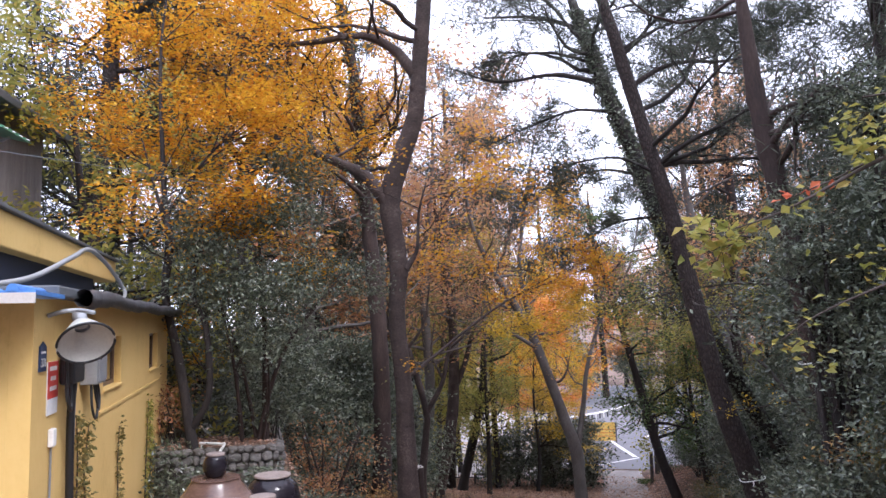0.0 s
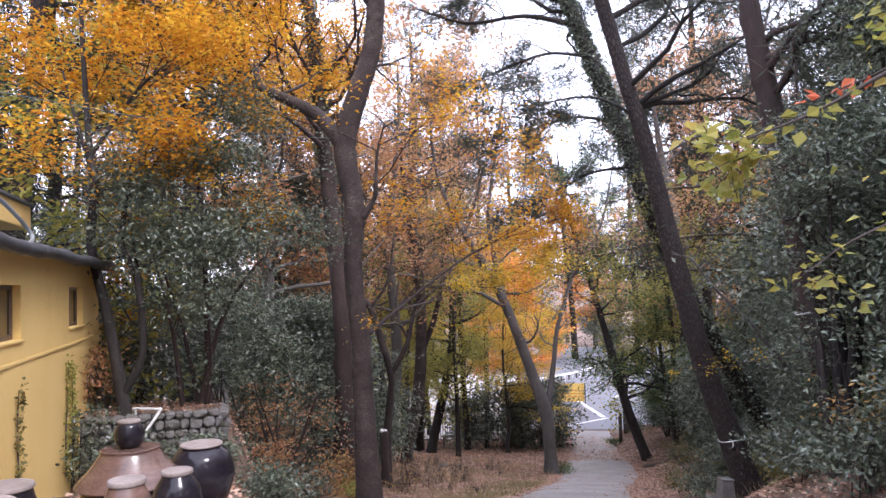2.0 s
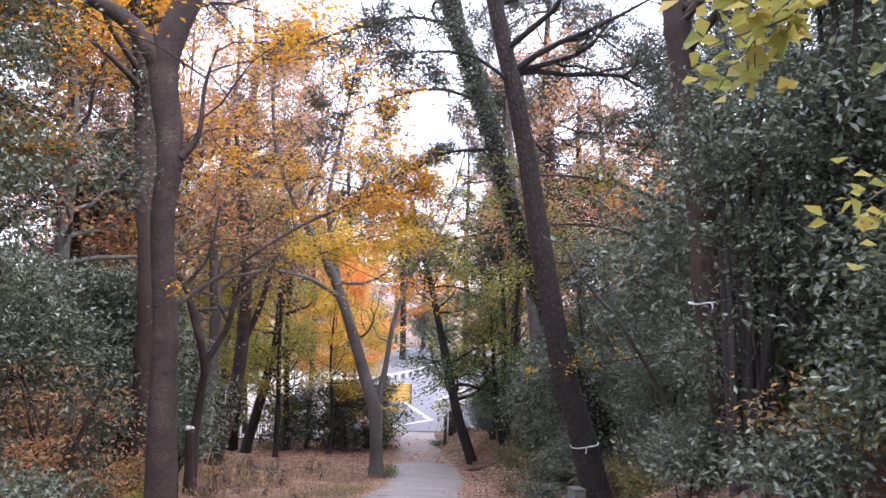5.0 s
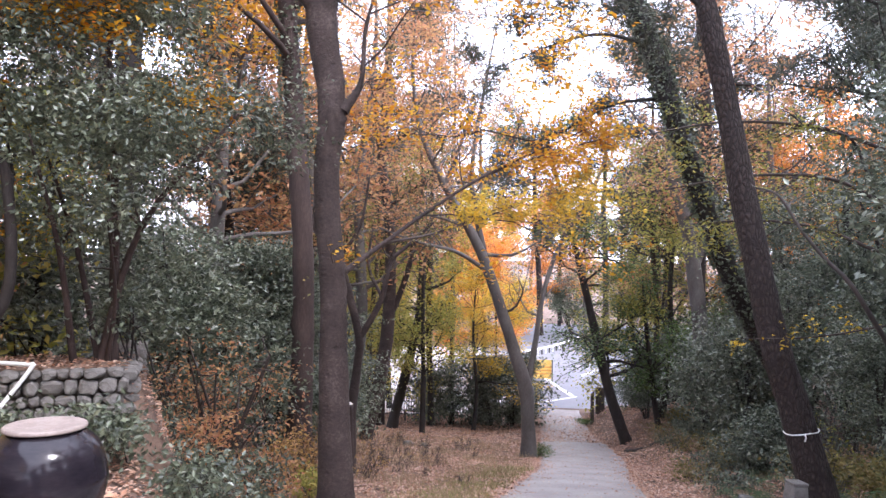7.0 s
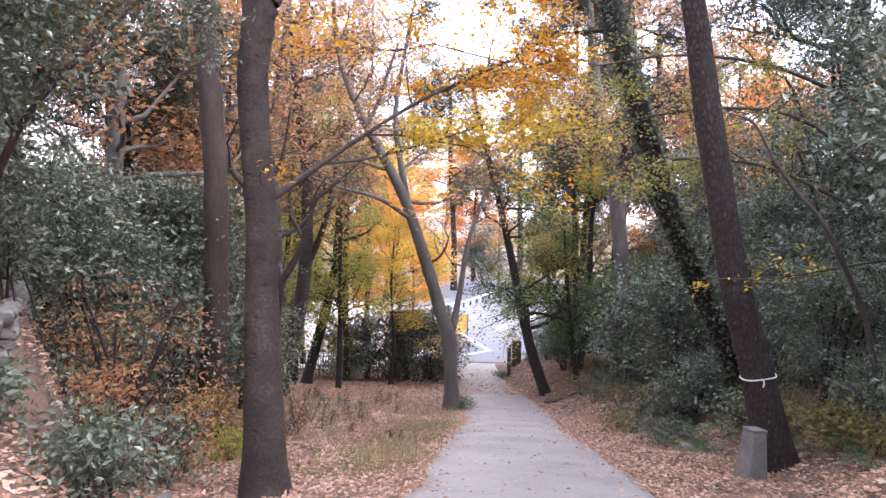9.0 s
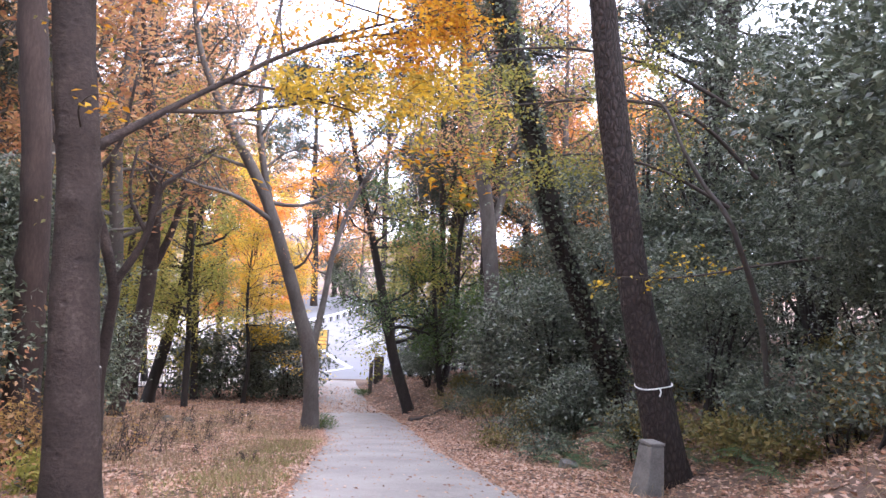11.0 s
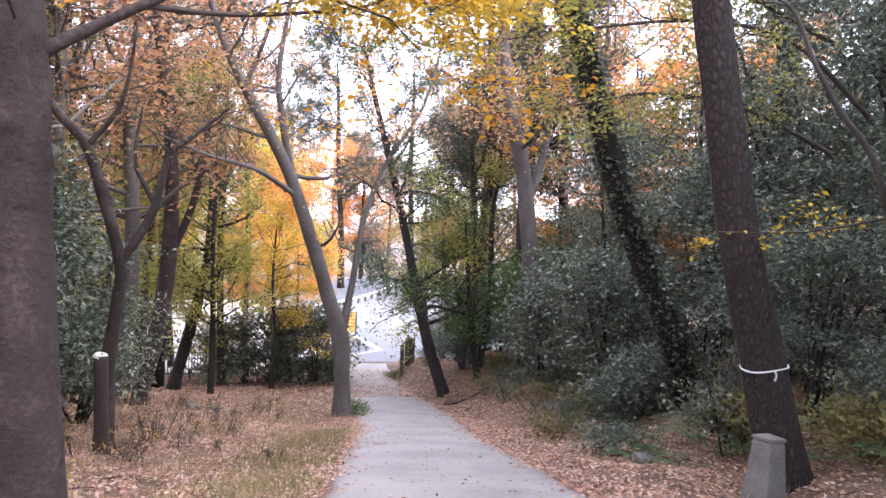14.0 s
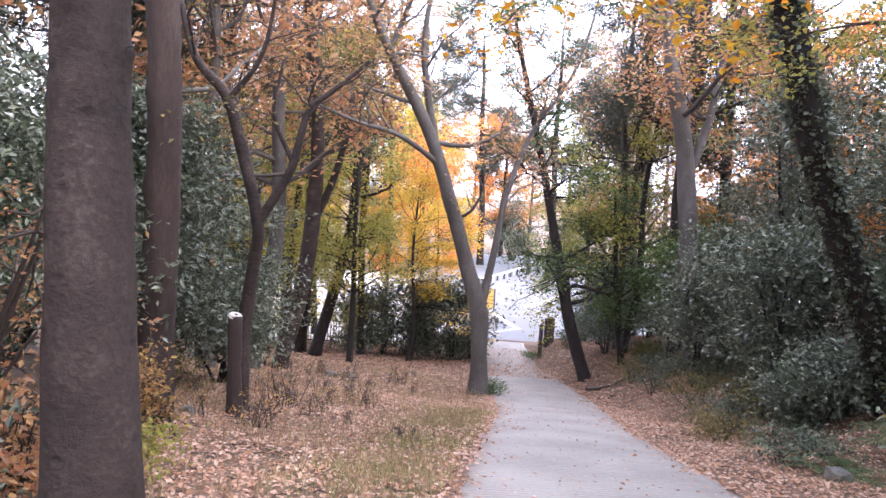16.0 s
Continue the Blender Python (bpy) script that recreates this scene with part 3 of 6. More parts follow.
woody("ivy_clad_tree", "tall reddish trunk partly clad in ivy", "tree",
      [(-7.1, -14.9, 3.1, 0.43), (-6.99, -14.9, 6.3, 0.315), (-7.01, -14.9, 9.4, 0.295), (-7.27, -14.9, 12.8, 0.28), (-7.6, -14.9, 16.3, 0.25), (-7.95, -14.9, 20.2, 0.2), (-8.5, -14.9, 23.5, 0.12)],
      (), "red_bark", 12, 16, 0.6, 3.4, 1, 5, 0.05, "orange", 22, 0.3, 0.13, flat=0.7, layer=0.35, knots=60, ivy=(0.55, 1.0, 1800))
woody("forked_tree", "forked grey tree with a leaning main stem beside the path", "tree",
      [(0, 0, -0.05, 0.40), (-0.1, 0, 1.7, 0.33), (-0.22, 0, 3.3, 0.36), (-0.7, -0.1, 4.8, 0.30), (-1.24, -0.3, 6.47, 0.28), (-2.28, -0.6, 9.4, 0.25), (-3.25, -0.8, 11.33, 0.22), (-4.28, -1.0, 13.09, 0.17), (-5.29, -1.3, 15.4, 0.12), (-5.7, -1.6, 18.0, 0.08), (-5.6, -1.7, 21.0, 0.03)],
      [[(-0.2, 0, 3.2, 0.2), (0.23, 0.3, 5.54, 0.14), (0.6, 0.6, 7.94, 0.12), (1.47, 0.9, 10.43, 0.095), (3.09, 1.1, 13.17, 0.07), (4.0, 1.3, 17.0, 0.03)],
       [(-0.2, 0.1, 3.4, 0.22), (-0.75, 0.25, 5.2, 0.2), (-1.35, 0.4, 6.6, 0.19), (-1.95, 0.4, 8.3, 0.17), (-2.74, 0.4, 11.72, 0.15), (-2.97, 0.5, 14.04, 0.11), (-2.47, 0.8, 17.67, 0.075), (-1.8, 1.0, 21.5, 0.03)],
       [(-4.2, -1.0, 12.9, 0.12), (-3.6, -1.1, 14.4, 0.09), (-2.9, -1.3, 16.6, 0.05)],
       [(-2.1, -0.6, 8.9, 0.12), (-3.6, -1.4, 9.8, 0.09), (-5.3, -2.2, 10.2, 0.06), (-7.2, -3, 10.9, 0.03)]],
      "grey_bark", 13, 55, 0.5, 3.8, 2, 3, 0.10, "rust", 4, 0.35, 0.15, crown_label="thin rust-orange leaves")
woody("leaning_pine", "leaning pine with plated bark and a white cord round it", "tree",
      [(4.95, -20.6, 4.3, 0.36), (4.3, -20.7, 6.36, 0.30), (3.77, -20.85, 8.0, 0.272), (3.25, -20.95, 10.2, 0.24), (2.6, -21.1, 13.3, 0.21), (2.1, -21.2, 15.2, 0.185), (1.45, -21.3, 17.8, 0.165), (0.9, -21.4, 20, 0.12), (0.5, -21.4, 22.5, 0.06)],
      [[(1.7, -21.2, 16.6, 0.09), (3.0, -20.5, 17.4, 0.06), (4.6, -19.8, 17.6, 0.04), (6.0, -19.2, 18.2, 0.02)]],
      "pine_bark", 14, 26, 0.5, 3.4, 1, 5, 0.02, "needle", 26, 0.16, 0.26, 0.09, 0.2, -0.1, crown_label="dark green needle tufts")
woody("ivy_clad_pine", "leaning pine thickly clad in dark ivy", "tree",
      [(8.0, -13.0, 4.2, 0.44), (6.75, -13.5, 6.0, 0.33), (5.15, -14.3, 8.6, 0.28), (3.6, -15.3, 11.9, 0.27), (2.75, -14.9, 14.9, 0.27), (1.8, -14.2, 17.9, 0.25), (1.1, -13.5, 20.4, 0.22), (0.4, -13.0, 22.9, 0.17), (-0.2, -12.6, 25.5, 0.08)],
      [[(1.3, -13.8, 19.2, 0.12), (-0.4, -13.9, 19.6, 0.08), (-2.4, -14.2, 19.4, 0.05), (-4.2, -14.4, 20.0, 0.03)],
       [(0.8, -13.3, 21.5, 0.1), (-1.0, -13.2, 22.2, 0.07), (-3.0, -13.4, 22.3, 0.04)]],
      "dark_bark", 15, 30, 0.5, 4.4, 1, 5, 0.02, "needle", 26, 0.16, 0.28, 0.09, 0.2, -0.1, ivy=(0.0, 0.85, 7000), crown_label="dark green needle tufts")
woody("red_trunk_tree", "reddish trunk among evergreens on the bank", "tree",
      [(4.65, -27.0, 7.6, 0.28), (4.26, -27.0, 9.35, 0.24), (4.05, -27.0, 11.0, 0.22), (3.75, -27.0, 12.8, 0.19), (3.5, -27.0, 14.5, 0.16), (3.3, -27.0, 17.0, 0.08)],
      (), "red_bark", 16, 8, 0.6, 2.4, 1, 4, 0.04, "needle", 16, 0.2, 0.26, 0.09, 0.2, -0.1, knots=30)
woody("dark_leaning_tree", "slender dark tree leaning over the path edge", "tree",
      [(6.1, 8.4, -1.5, 0.34), (5.05, 8.4, 1.4, 0.31), (4.3, 8.4, 4.3, 0.27), (3.6, 8.4, 7.2, 0.22), (2.9, 8.4, 10, 0.18), (1.9, 8.4, 13.6, 0.14), (0.9, 8.4, 17.5, 0.08)],
      (), "dark_bark", 17, 28, 0.22, 3.1, 1, 5, 0.0, "midgreen", 20, 0.4, 0.18, flat=0.7, layer=0.3, crown_label="green leaves")
woody("slender_tree", "slim dark tree on the leafy bank", "tree",
      [(8.0, 9.0, -0.75, 0.19), (7.64, 9.0, 1.3, 0.17), (7.16, 9.0, 5.3, 0.12), (6.9, 9.1, 8.5, 0.06)], (), "dark_bark", 18, 12, 0.35, 2.0, 1, 4, 0.05, "midgreen", 12, 0.3, 0.18)
woody("grey_trunk_tree", "straight pale grey trunk on the bank", "tree",
      [(9.2, 2.0, 1.0, 0.45), (8.6, 2.0, 4.8, 0.41), (8.27, 2.0, 7.44, 0.385), (7.8, 2.0, 10.8, 0.35), (7.15, 2.0, 13.3, 0.32), (6.6, 2, 17, 0.2), (6.3, 2, 20, 0.08)],
      [[(8.1, 2.0, 9.0, 0.2), (8.9, 2.3, 11.5, 0.17), (9.4, 2.5, 14.5, 0.1)]], "grey_bark", 19, 14, 0.55, 4.0, 1, 5, 0.08, "rust", 12, 0.4, 0.2)
woody("slanting_tree", "leaning brown tree at the edge of the yard", "tree",
      [(-8.75, 4.0, -0.6, 0.34), (-7.76, 4.0, 4.0, 0.36), (-7.49, 4.0, 8.5, 0.31), (-7.68, 4.0, 12.2, 0.26), (-8.23, 4.0, 15.8, 0.18), (-8.6, 4, 19, 0.07)],
      [[(-7.6, 4, 6.0, 0.2), (-6.6, 4.1, 8.6, 0.16), (-6.0, 4.3, 12, 0.1), (-5.7, 4.4, 14, 0.05)]], "smooth_bark", 20, 14, 0.5, 3.6, 1, 4, 0.08, "olive", 9, 0.4, 0.16)
woody("yard_tree", "slim brown tree behind the leaf-strewn clearing", "tree",
      [(-9.0, 15.0, -2.3, 0.36), (-7.7, 15.0, 2.8, 0.33), (-7.05, 15.0, 6.6, 0.29), (-7.03, 15.0, 12.4, 0.2), (-7.2, 15, 17, 0.07)], (), "dark_bark", 21, 14, 0.3, 3.4, 1, 4, 0.06, "lime", 12, 0.4, 0.19)
woody("yard_tree", "thin brown tree behind the leaf-strewn clearing", "tree",
      [(-6.6, 19.0, -3.0, 0.24), (-6.9, 19.0, 5.4, 0.21), (-6.76, 19.0, 12.8, 0.16), (-6.8, 19, 16, 0.06)], (), "dark_bark", 22, 14, 0.3, 3.2, 1, 4, 0.06, "gold", 12, 0.4, 0.19)
woody("crooked_tree", "crooked small tree with two winding limbs", "tree",
      [(-6.15, -12.3, 2.6, 0.22), (-6.1, -12.3, 4.45, 0.17), (-5.9, -12.4, 6.1, 0.135), (-5.83, -12.6, 6.96, 0.13), (-6.24, -12.7, 8.59, 0.13), (-6.54, -12.8, 9.5, 0.115), (-7.14, -13.0, 10.23, 0.085), (-7.5, -13, 11.4, 0.05)],
      [[(-5.85, -12.6, 6.85, 0.11), (-5.19, -12.5, 8.08, 0.095), (-4.91, -12.4, 9.3, 0.075), (-4.47, -12.3, 9.76, 0.06), (-3.6, -12, 10.6, 0.035)],
       [(-5.15, -12.5, 8.2, 0.06), (-5.6, -12.4, 9.2, 0.045), (-5.5, -12.3, 10.4, 0.03)],
       [(-6.5, -12.8, 9.4, 0.07), (-5.8, -12.9, 10.4, 0.05), (-5.5, -13, 12, 0.03)]], "smooth_bark", 23, 10, 0.8, 2.2, 1, 4, 0.05, "olive", 4, 0.3, 0.12)
woody("dark_forked_tree", "dark forked tree with orange leaves behind evergreens", "tree",
      [(-12.9, -14.0, 4.2, 0.5), (-12.7, -14.0, 9, 0.4), (-12.8, -14.0, 13.5, 0.36), (-12.7, -14.0, 16.6, 0.36), (-12.2, -14.0, 19.0, 0.22), (-12.0, -14.0, 22.0, 0.15), (-12.4, -14, 25, 0.06)],
      [[(-12.7, -14, 16.4, 0.27), (-11.6, -14, 17.6, 0.22), (-10.9, -14.0, 19.2, 0.16), (-10.9, -14, 22, 0.09)],
       [(-12.8, -14, 16.8, 0.2), (-13.9, -14, 18.6, 0.15), (-14.6, -14, 21, 0.08)]], "dark_bark", 24, 22, 0.6, 4.6, 1, 5, 0.04, "orange", 34, 0.5, 0.17, flat=0.75, tilt=0.6, layer=0.22, crown_label="layered orange leaves")
woody("maple_tree", "thin dark winding maple with golden-orange leaves by the yellow house", "tree",
      [(-8.1, -26.0, 7.2, 0.136), (-8.3, -26.0, 8.4, 0.116), (-8.55, -26.0, 9.73, 0.102), (-8.9, -26.0, 11.2, 0.088), (-8.82, -26.0, 12.36, 0.092), (-8.97, -26.0, 13.66, 0.061), (-9.1, -26.0, 16.7, 0.037), (-9.0, -25.8, 18.8, 0.017)],
      [[(-8.2, -26, 8.3, 0.082), (-7.83, -26.0, 9.06, 0.075), (-7.92, -26.0, 10.48, 0.068), (-8.24, -26.0, 11.3, 0.054), (-8.1, -25.8, 13, 0.027)],
       [(-8.85, -26, 12.6, 0.054), (-9.3, -25.9, 13.8, 0.034), (-9.8, -25.6, 14.9, 0.020)],
       [(-8.9, -26, 13.0, 0.048), (-8.1, -25.6, 14.4, 0.031), (-7.3, -25.3, 15.2, 0.017)]], "dark_bark", 25, 26, 0.7, 2.6, 1, 5, 0.08, "orange", 26, 0.30, 0.115, flat=0.75, tilt=0.6, layer=0.28, crown_label="layered golden-orange leaves")

# broken trunk with a pale cut top
stump = woody("broken_trunk", "broken-off dark trunk with a pale cut top", "tree stump",
              [(-5.75, -14.0, 2.95, 0.17), (-5.8, -14.0, 4.0, 0.135), (-5.85, -13.9, 5.1, 0.14)], (), "red_bark", 26, 0, per=0)
bm = bmesh.new()
bmesh.ops.create_cone(bm, cap_ends=True, segments=14, radius1=0.16, radius2=0.12, depth=0.07, matrix=pose(-0.1, 0.1, 2.17, 8, 12, 0))
part("cut_top", from_bm("cut_top", bm, M["cut_wood"], 0.02), stump, "pale weathered cut top")


# ---- evergreens and bushes ----
def foot(x, y):
    return (x, y, float(land(x, y)))


def dome(rng, r, h, n):
    """Clumps of a full bush of radius r and height h."""
    out = []
    for _ in range(n):
        th, q = rng.uniform(0, 2 * math.pi), rng.uniform(0, 1) ** 0.5
        zz = rng.uniform(0.2, 0.9)
        k = math.sqrt(max(0.08, 1 - (2 * zz - 0.9) ** 2))
        out.append((math.cos(th) * q * r * k * 0.75, math.sin(th) * q * r * k * 0.75, zz * h, r * rng.uniform(0.32, 0.5)))
    return out


def dome_bush(name, label, x, y, r, h, leaf, n, size, seed, **kw):
    return bush(name, label, "bush" if h < 3 else "tree", foot(x, y), dome(np.random.RandomState(seed + 500), r, h, 9 + int(r * 3)), leaf, n, size, seed, **kw)


# left: camellia-like evergreens below the house
for k, (x, y, r, h) in enumerate([(-11.6, -20.0, 2.7, 8.6), (-9.6, -16.0, 2.3, 7.0), (-12.0, -12.0, 3.0, 9.0), (-10.0, -7.5, 2.6, 7.0), (-14.5, -18.0, 3.0, 9.5), (-9.2, -10.6, 2.3, 7.6), (-8.6, -5.2, 2.1, 6.0), (-13.5, -5.0, 3.2, 7.5)]):
    dome_bush("evergreen_tree", "dense dark glossy evergreen tree below the house", x, y, r, h, "evergreen", 15000, 0.16, 40 + k, stems=9, tuft=30, group="evergreens by the house")
rl_ = np.random.RandomState(33)
clumps = []
while len(clumps) < 46:
    q = rl_.uniform(-1, 1, 3)
    if np.linalg.norm(q) < 1:
        clumps.append((q[0] * 2.15 + 0.15, q[1] * 1.9, 3.9 + q[2] * 2.75 - 0.25 * q[0], rl_.uniform(0.5, 0.85)))
bush("camellia_tree", "tall dark camellia with dense glossy leaves beside the house", "tree", foot(-7.15, -24.8), clumps, "evergreen", 32000, 0.09, 34, stems=5, tuft=26, shell=0.35, bark="red_bark")
for k, (x, y, r, h, leaf) in enumerate([(-7.4, -19.4, 1.9, 3.7, "rust"), (-9.0, -18.6, 1.7, 3.4, "rust"), (-6.4, -17.4, 0.7, 1.3, "brown_leaf")]):
    dome_bush("withered_shrub", "thin shrub with withered brown and yellow leaves", x, y, r, h, leaf, 1200, 0.1, 60 + k, stems=18, bark="twig", shell=0.45, tuft=8)

for k, (x, y, r, h) in enumerate([(-6.6, -16.2, 0.9, 1.5), (-7.6, -13.4, 0.9, 1.6), (-5.0, -15.2, 0.6, 0.9), (-6.0, -21.2, 0.7, 1.2), (-5.3, -11.2, 0.7, 1.0), (-8.2, -20.8, 0.9, 1.6)]):
    dome_bush("bare_shrub", "nearly bare twiggy shrub with a few withered leaves", x, y, r, h, "brown_leaf", 130, 0.08, 66 + k, stems=20, bark="twig", shell=0.4, tuft=5, group="bare shrubs of the clearing")

for k, (x, y, r, h) in enumerate([(6.2, -17.5, 0.9, 1.6), (7.5, -14.6, 1.0, 1.9), (5.4, -19.4, 0.6, 1.1), (6.8, -24.4, 0.9, 1.8), (4.6, -29.6, 0.7, 1.4), (6.4, -9.0, 0.8, 1.5), (6.2, -30.0, 1.0, 2.4)]):
    dome_bush("bare_shrub", "pale bare twiggy shrub among evergreens on the bank", x, y, r, h, "lime", 110, 0.08, 166 + k, stems=16, bark="grey_bark", shell=0.5, tuft=5, group="bare shrubs of the bank")

# right bank: evergreen mass above the path
bank = [(6.2, -25.2, 2.3, 6.4), (8.2, -29.5, 2.6, 7.5), (5.9, -29.6, 1.7, 4.2), (9.6, -14.2, 2.0, 6.5), (10.8, -19.6, 2.8, 12.0), (11.0, -13.0, 2.8, 11.5), (9.4, -31.5, 2.6, 9.0), (9.6, -24.0, 2.8, 10.0), (10.5, -17.5, 3.0, 12.5), (8.4, -16.5, 1.6, 3.6), (9.8, -11.0, 2.4, 6.5), (7.4, -9.0, 1.9, 4.8),
        (9.3, -5.0, 2.6, 9.5), (7.6, -2.5, 1.7, 4.4), (11.8, -8.0, 3.0, 12.5), (12.5, -1.0, 3.0, 12.0), (9.8, 5.5, 2.2, 8.0), (13.0, 8.0, 3.0, 8.0), (12.5, -14.0, 3.0, 10.0), (12.0, -21.5, 3.0, 11.0), (11.5, -28.0, 3.2, 10.0), (10.5, 13.5, 2.4, 6.0), (6.6, -12.2, 1.0, 2.0), (8.6, 17.0, 1.8, 4.4), (10.2, 21.0, 2.3, 5.5), (8.6, 24.0, 1.4, 3.2), (7.9, 12.6, 1.2, 3.2), (12.5, 25.0, 2.4, 6.0), (15.5, -5, 3.2, 11), (15.5, -18, 3.2, 12)]
for k, (x, y, r, h) in enumerate(bank):
    dome_bush("evergreen_tree" if h > 4 else "evergreen_bush", "dense dark glossy evergreen on the leafy bank" if h > 4 else "low glossy evergreen bush on the bank", x, y, r, h,
              "midgreen" if k == 16 else "evergreen", (15000 if y < -9 else 10000) if h > 4 else 6000, (0.135 if y < -9 else 0.165) if h > 4 else 0.12, 80 + k, stems=9, tuft=34, group="evergreens on the bank")
for k, (x, y, r, h, n) in enumerate([(5.1, -28.9, 1.8, 6.2, 19000), (4.0, -28.4, 1.1, 5.6, 6000), (6.0, -23.0, 0.8, 1.5, 3000), (4.6, -25.4, 0.7, 1.2, 2400), (3.9, -27.4, 0.6, 1.0, 2000), (5.4, -27.4, 0.8, 1.6, 3000), (3.6, -30.2, 0.6, 1.0, 2000), (6.6, -20.6, 0.8, 1.3, 2600), (6.6, -31.4, 1.9, 5.0, 14000), (6.9, -27.2, 2.0, 6.0, 12000), (7.4, -22.6, 1.7, 5.4, 11000), (7.0, -18.6, 1.3, 4.4, 8000), (4.6, -30.9, 1.0, 2.0, 6000), (5.9, -25.6, 1.1, 2.4, 6000)]):
    dome_bush("evergreen_tree" if h > 3 else "evergreen_bush", "glossy dark evergreen with layered sprays close to the path", x, y, r, h, "evergreen", int(n * 1.3), 0.082, 180 + k, stems=9, tuft=26, group="evergreens on the bank")

rk = np.random.RandomState(31)
for k in range(46):
    y = rk.uniform(-30, 9)
    x = float(path_right(y)) + 2.4 + rk.uniform(0.8, 6.0)
    r0 = rk.uniform(0.5, 1.0)
    dome_bush("evergreen_bush" if k % 3 else "low_shrub", "low glossy evergreen bush under the bank trees" if k % 3 else "thin olive-brown shrub under the bank trees", x, y, r0, r0 * 1.5, "evergreen" if k % 3 else "olive", 1500, 0.11, 900 + k, stems=7, shell=0.25, group="undergrowth of the bank")
for k, (x, y, r0) in enumerate([(4.6, -30.4, 0.75), (5.4, -28.8, 0.9), (4.4, -27.2, 0.6), (6.2, -30.6, 0.9), (5.6, -26.6, 0.8), (4.9, -32.2, 0.7)]):
    dome_bush("evergreen_bush" if k % 3 else "low_shrub", "low glossy evergreen bush under the bank trees" if k % 3 else "thin olive-brown shrub under the bank trees", x, y, r0, r0 * 1.3, "evergreen" if k % 3 else "olive", 1500, 0.10, 980 + k, stems=7, shell=0.25, group="undergrowth of the bank")
for k, (x, y, r0) in enumerate([(-7.3, -27.6, 0.7), (-8.3, -27.4, 0.8), (-6.2, -27.0, 0.5), (-8.9, -25.6, 0.9), (-7.0, -24.4, 0.8), (-6.4, -26.2, 0.4), (-5.6, -25.4, 0.6), (-6.6, -23.0, 0.9), (-5.5, -23.4, 0.6), (-5.0, -26.6, 0.5), (-7.6, -21.9, 0.9), (-5.8, -21.4, 0.6)]):
    dome_bush("evergreen_bush", "dark shrub growing by the stone wall", x, y, r0, r0 * 1.7, "rust" if k % 4 == 3 else "evergreen", 900, 0.10, 950 + k, stems=9, shell=0.35)

# hedge before the yard
for k, (x, y, h) in enumerate([(-6.9, 20.4, 4.2), (-5.3, 20.4, 5.0), (-3.7, 20.7, 5.6), (-2.1, 20.8, 5.8), (-0.6, 21.0, 5.6), (0.7, 21.3, 5.2)]):
    rh = np.random.RandomState(140 + k)
    bush("evergreen_bush", "dark large-leaved evergreen bush in front of a yard", "bush", foot(x, y), [(rh.uniform(-0.9, 0.9), rh.uniform(-0.8, 0.8), 0.5 + (h - 1.0) * j / 13, rh.uniform(0.5, 0.8)) for j in range(14)], "evergreen", 3200, 0.26, 120 + k, stems=9, shell=0.2, group="bushes before the yard")


# ---- the wood around: a few grown trees, repeated at other places ----
pine = woody("pine_tree", "tall pine with a bare trunk and a high dark crown", "tree", [(-17, 8, float(land(-17, 8)), 0.32), (-16.6, 8, 5, 0.27), (-16.9, 8, 11, 0.22), (-16.5, 8, 16, 0.16), (-16.6, 8, 20, 0.06)],
             (), "pine_bark", 200, 30, 0.36, 3.6, 1, 5, 0.04, "needle", 30, 0.22, 0.40, 0.1, 0.2, -0.1, group="pines of the wood", trunk_sides=9, tilt=0.15)
rust = woody("autumn_tree", "slender tree with thin rust-coloured autumn leaves", "tree", [(-14, 16, float(land(-14, 16)), 0.26), (-13.6, 16, 2, 0.22), (-14, 16, 7, 0.16), (-13.8, 16, 12, 0.08), (-13.9, 16, 14.5, 0.04)],
             (), "grey_bark", 201, 22, 0.3, 4.0, 1, 5, 0.1, "rust", 11, 0.4, 0.2, group="autumn trees of the wood", trunk_sides=8)
gold = woody("golden_tree", "small tree with bright golden-yellow leaves", "tree", [(-3.4, 17.5, float(land(-3.4, 17.5)), 0.15), (-3.2, 17.5, 0, 0.12), (-3.5, 17.5, 4, 0.09), (-3.3, 17.5, 8.5, 0.04)],
             (), "dark_bark", 202, 24, 0.4, 3.0, 1, 5, 0.02, "gold", 18, 0.4, 0.18, flat=0.8, layer=0.22, group="golden trees of the wood", trunk_sides=8)
flame = woody("flame_tree", "maple with flame-orange leaves across the road", "tree", [(-3.5, 42, float(land(-3.5, 42)), 0.22), (-3.3, 42, 1, 0.2), (-3.6, 42, 6, 0.13), (-3.4, 42, 11, 0.05)],
              (), "dark_bark", 203, 26, 0.35, 4.2, 1, 5, 0.04, "flame", 24, 0.5, 0.28, layer=0.3, group="maples across the road", trunk_sides=8)
lime = woody("lime_green_tree", "slim tree with yellow-green leaves", "tree", [(-11.5, 10, float(land(-11.5, 10)), 0.2), (-11.2, 10, 2, 0.17), (-11.5, 10, 6, 0.13), (-11.2, 10, 11, 0.05)],
             (), "dark_bark", 204, 22, 0.35, 3.2, 1, 5, 0.05, "lime", 14, 0.38, 0.2, group="yellow-green trees of the wood", trunk_sides=8)
dark = dome_bush("evergreen_tree", "dense dark evergreen tree deep in the wood", -17, -2, 3.0, 9.0, "evergreen", 9000, 0.26, 205, stems=7, group="evergreens of the wood")


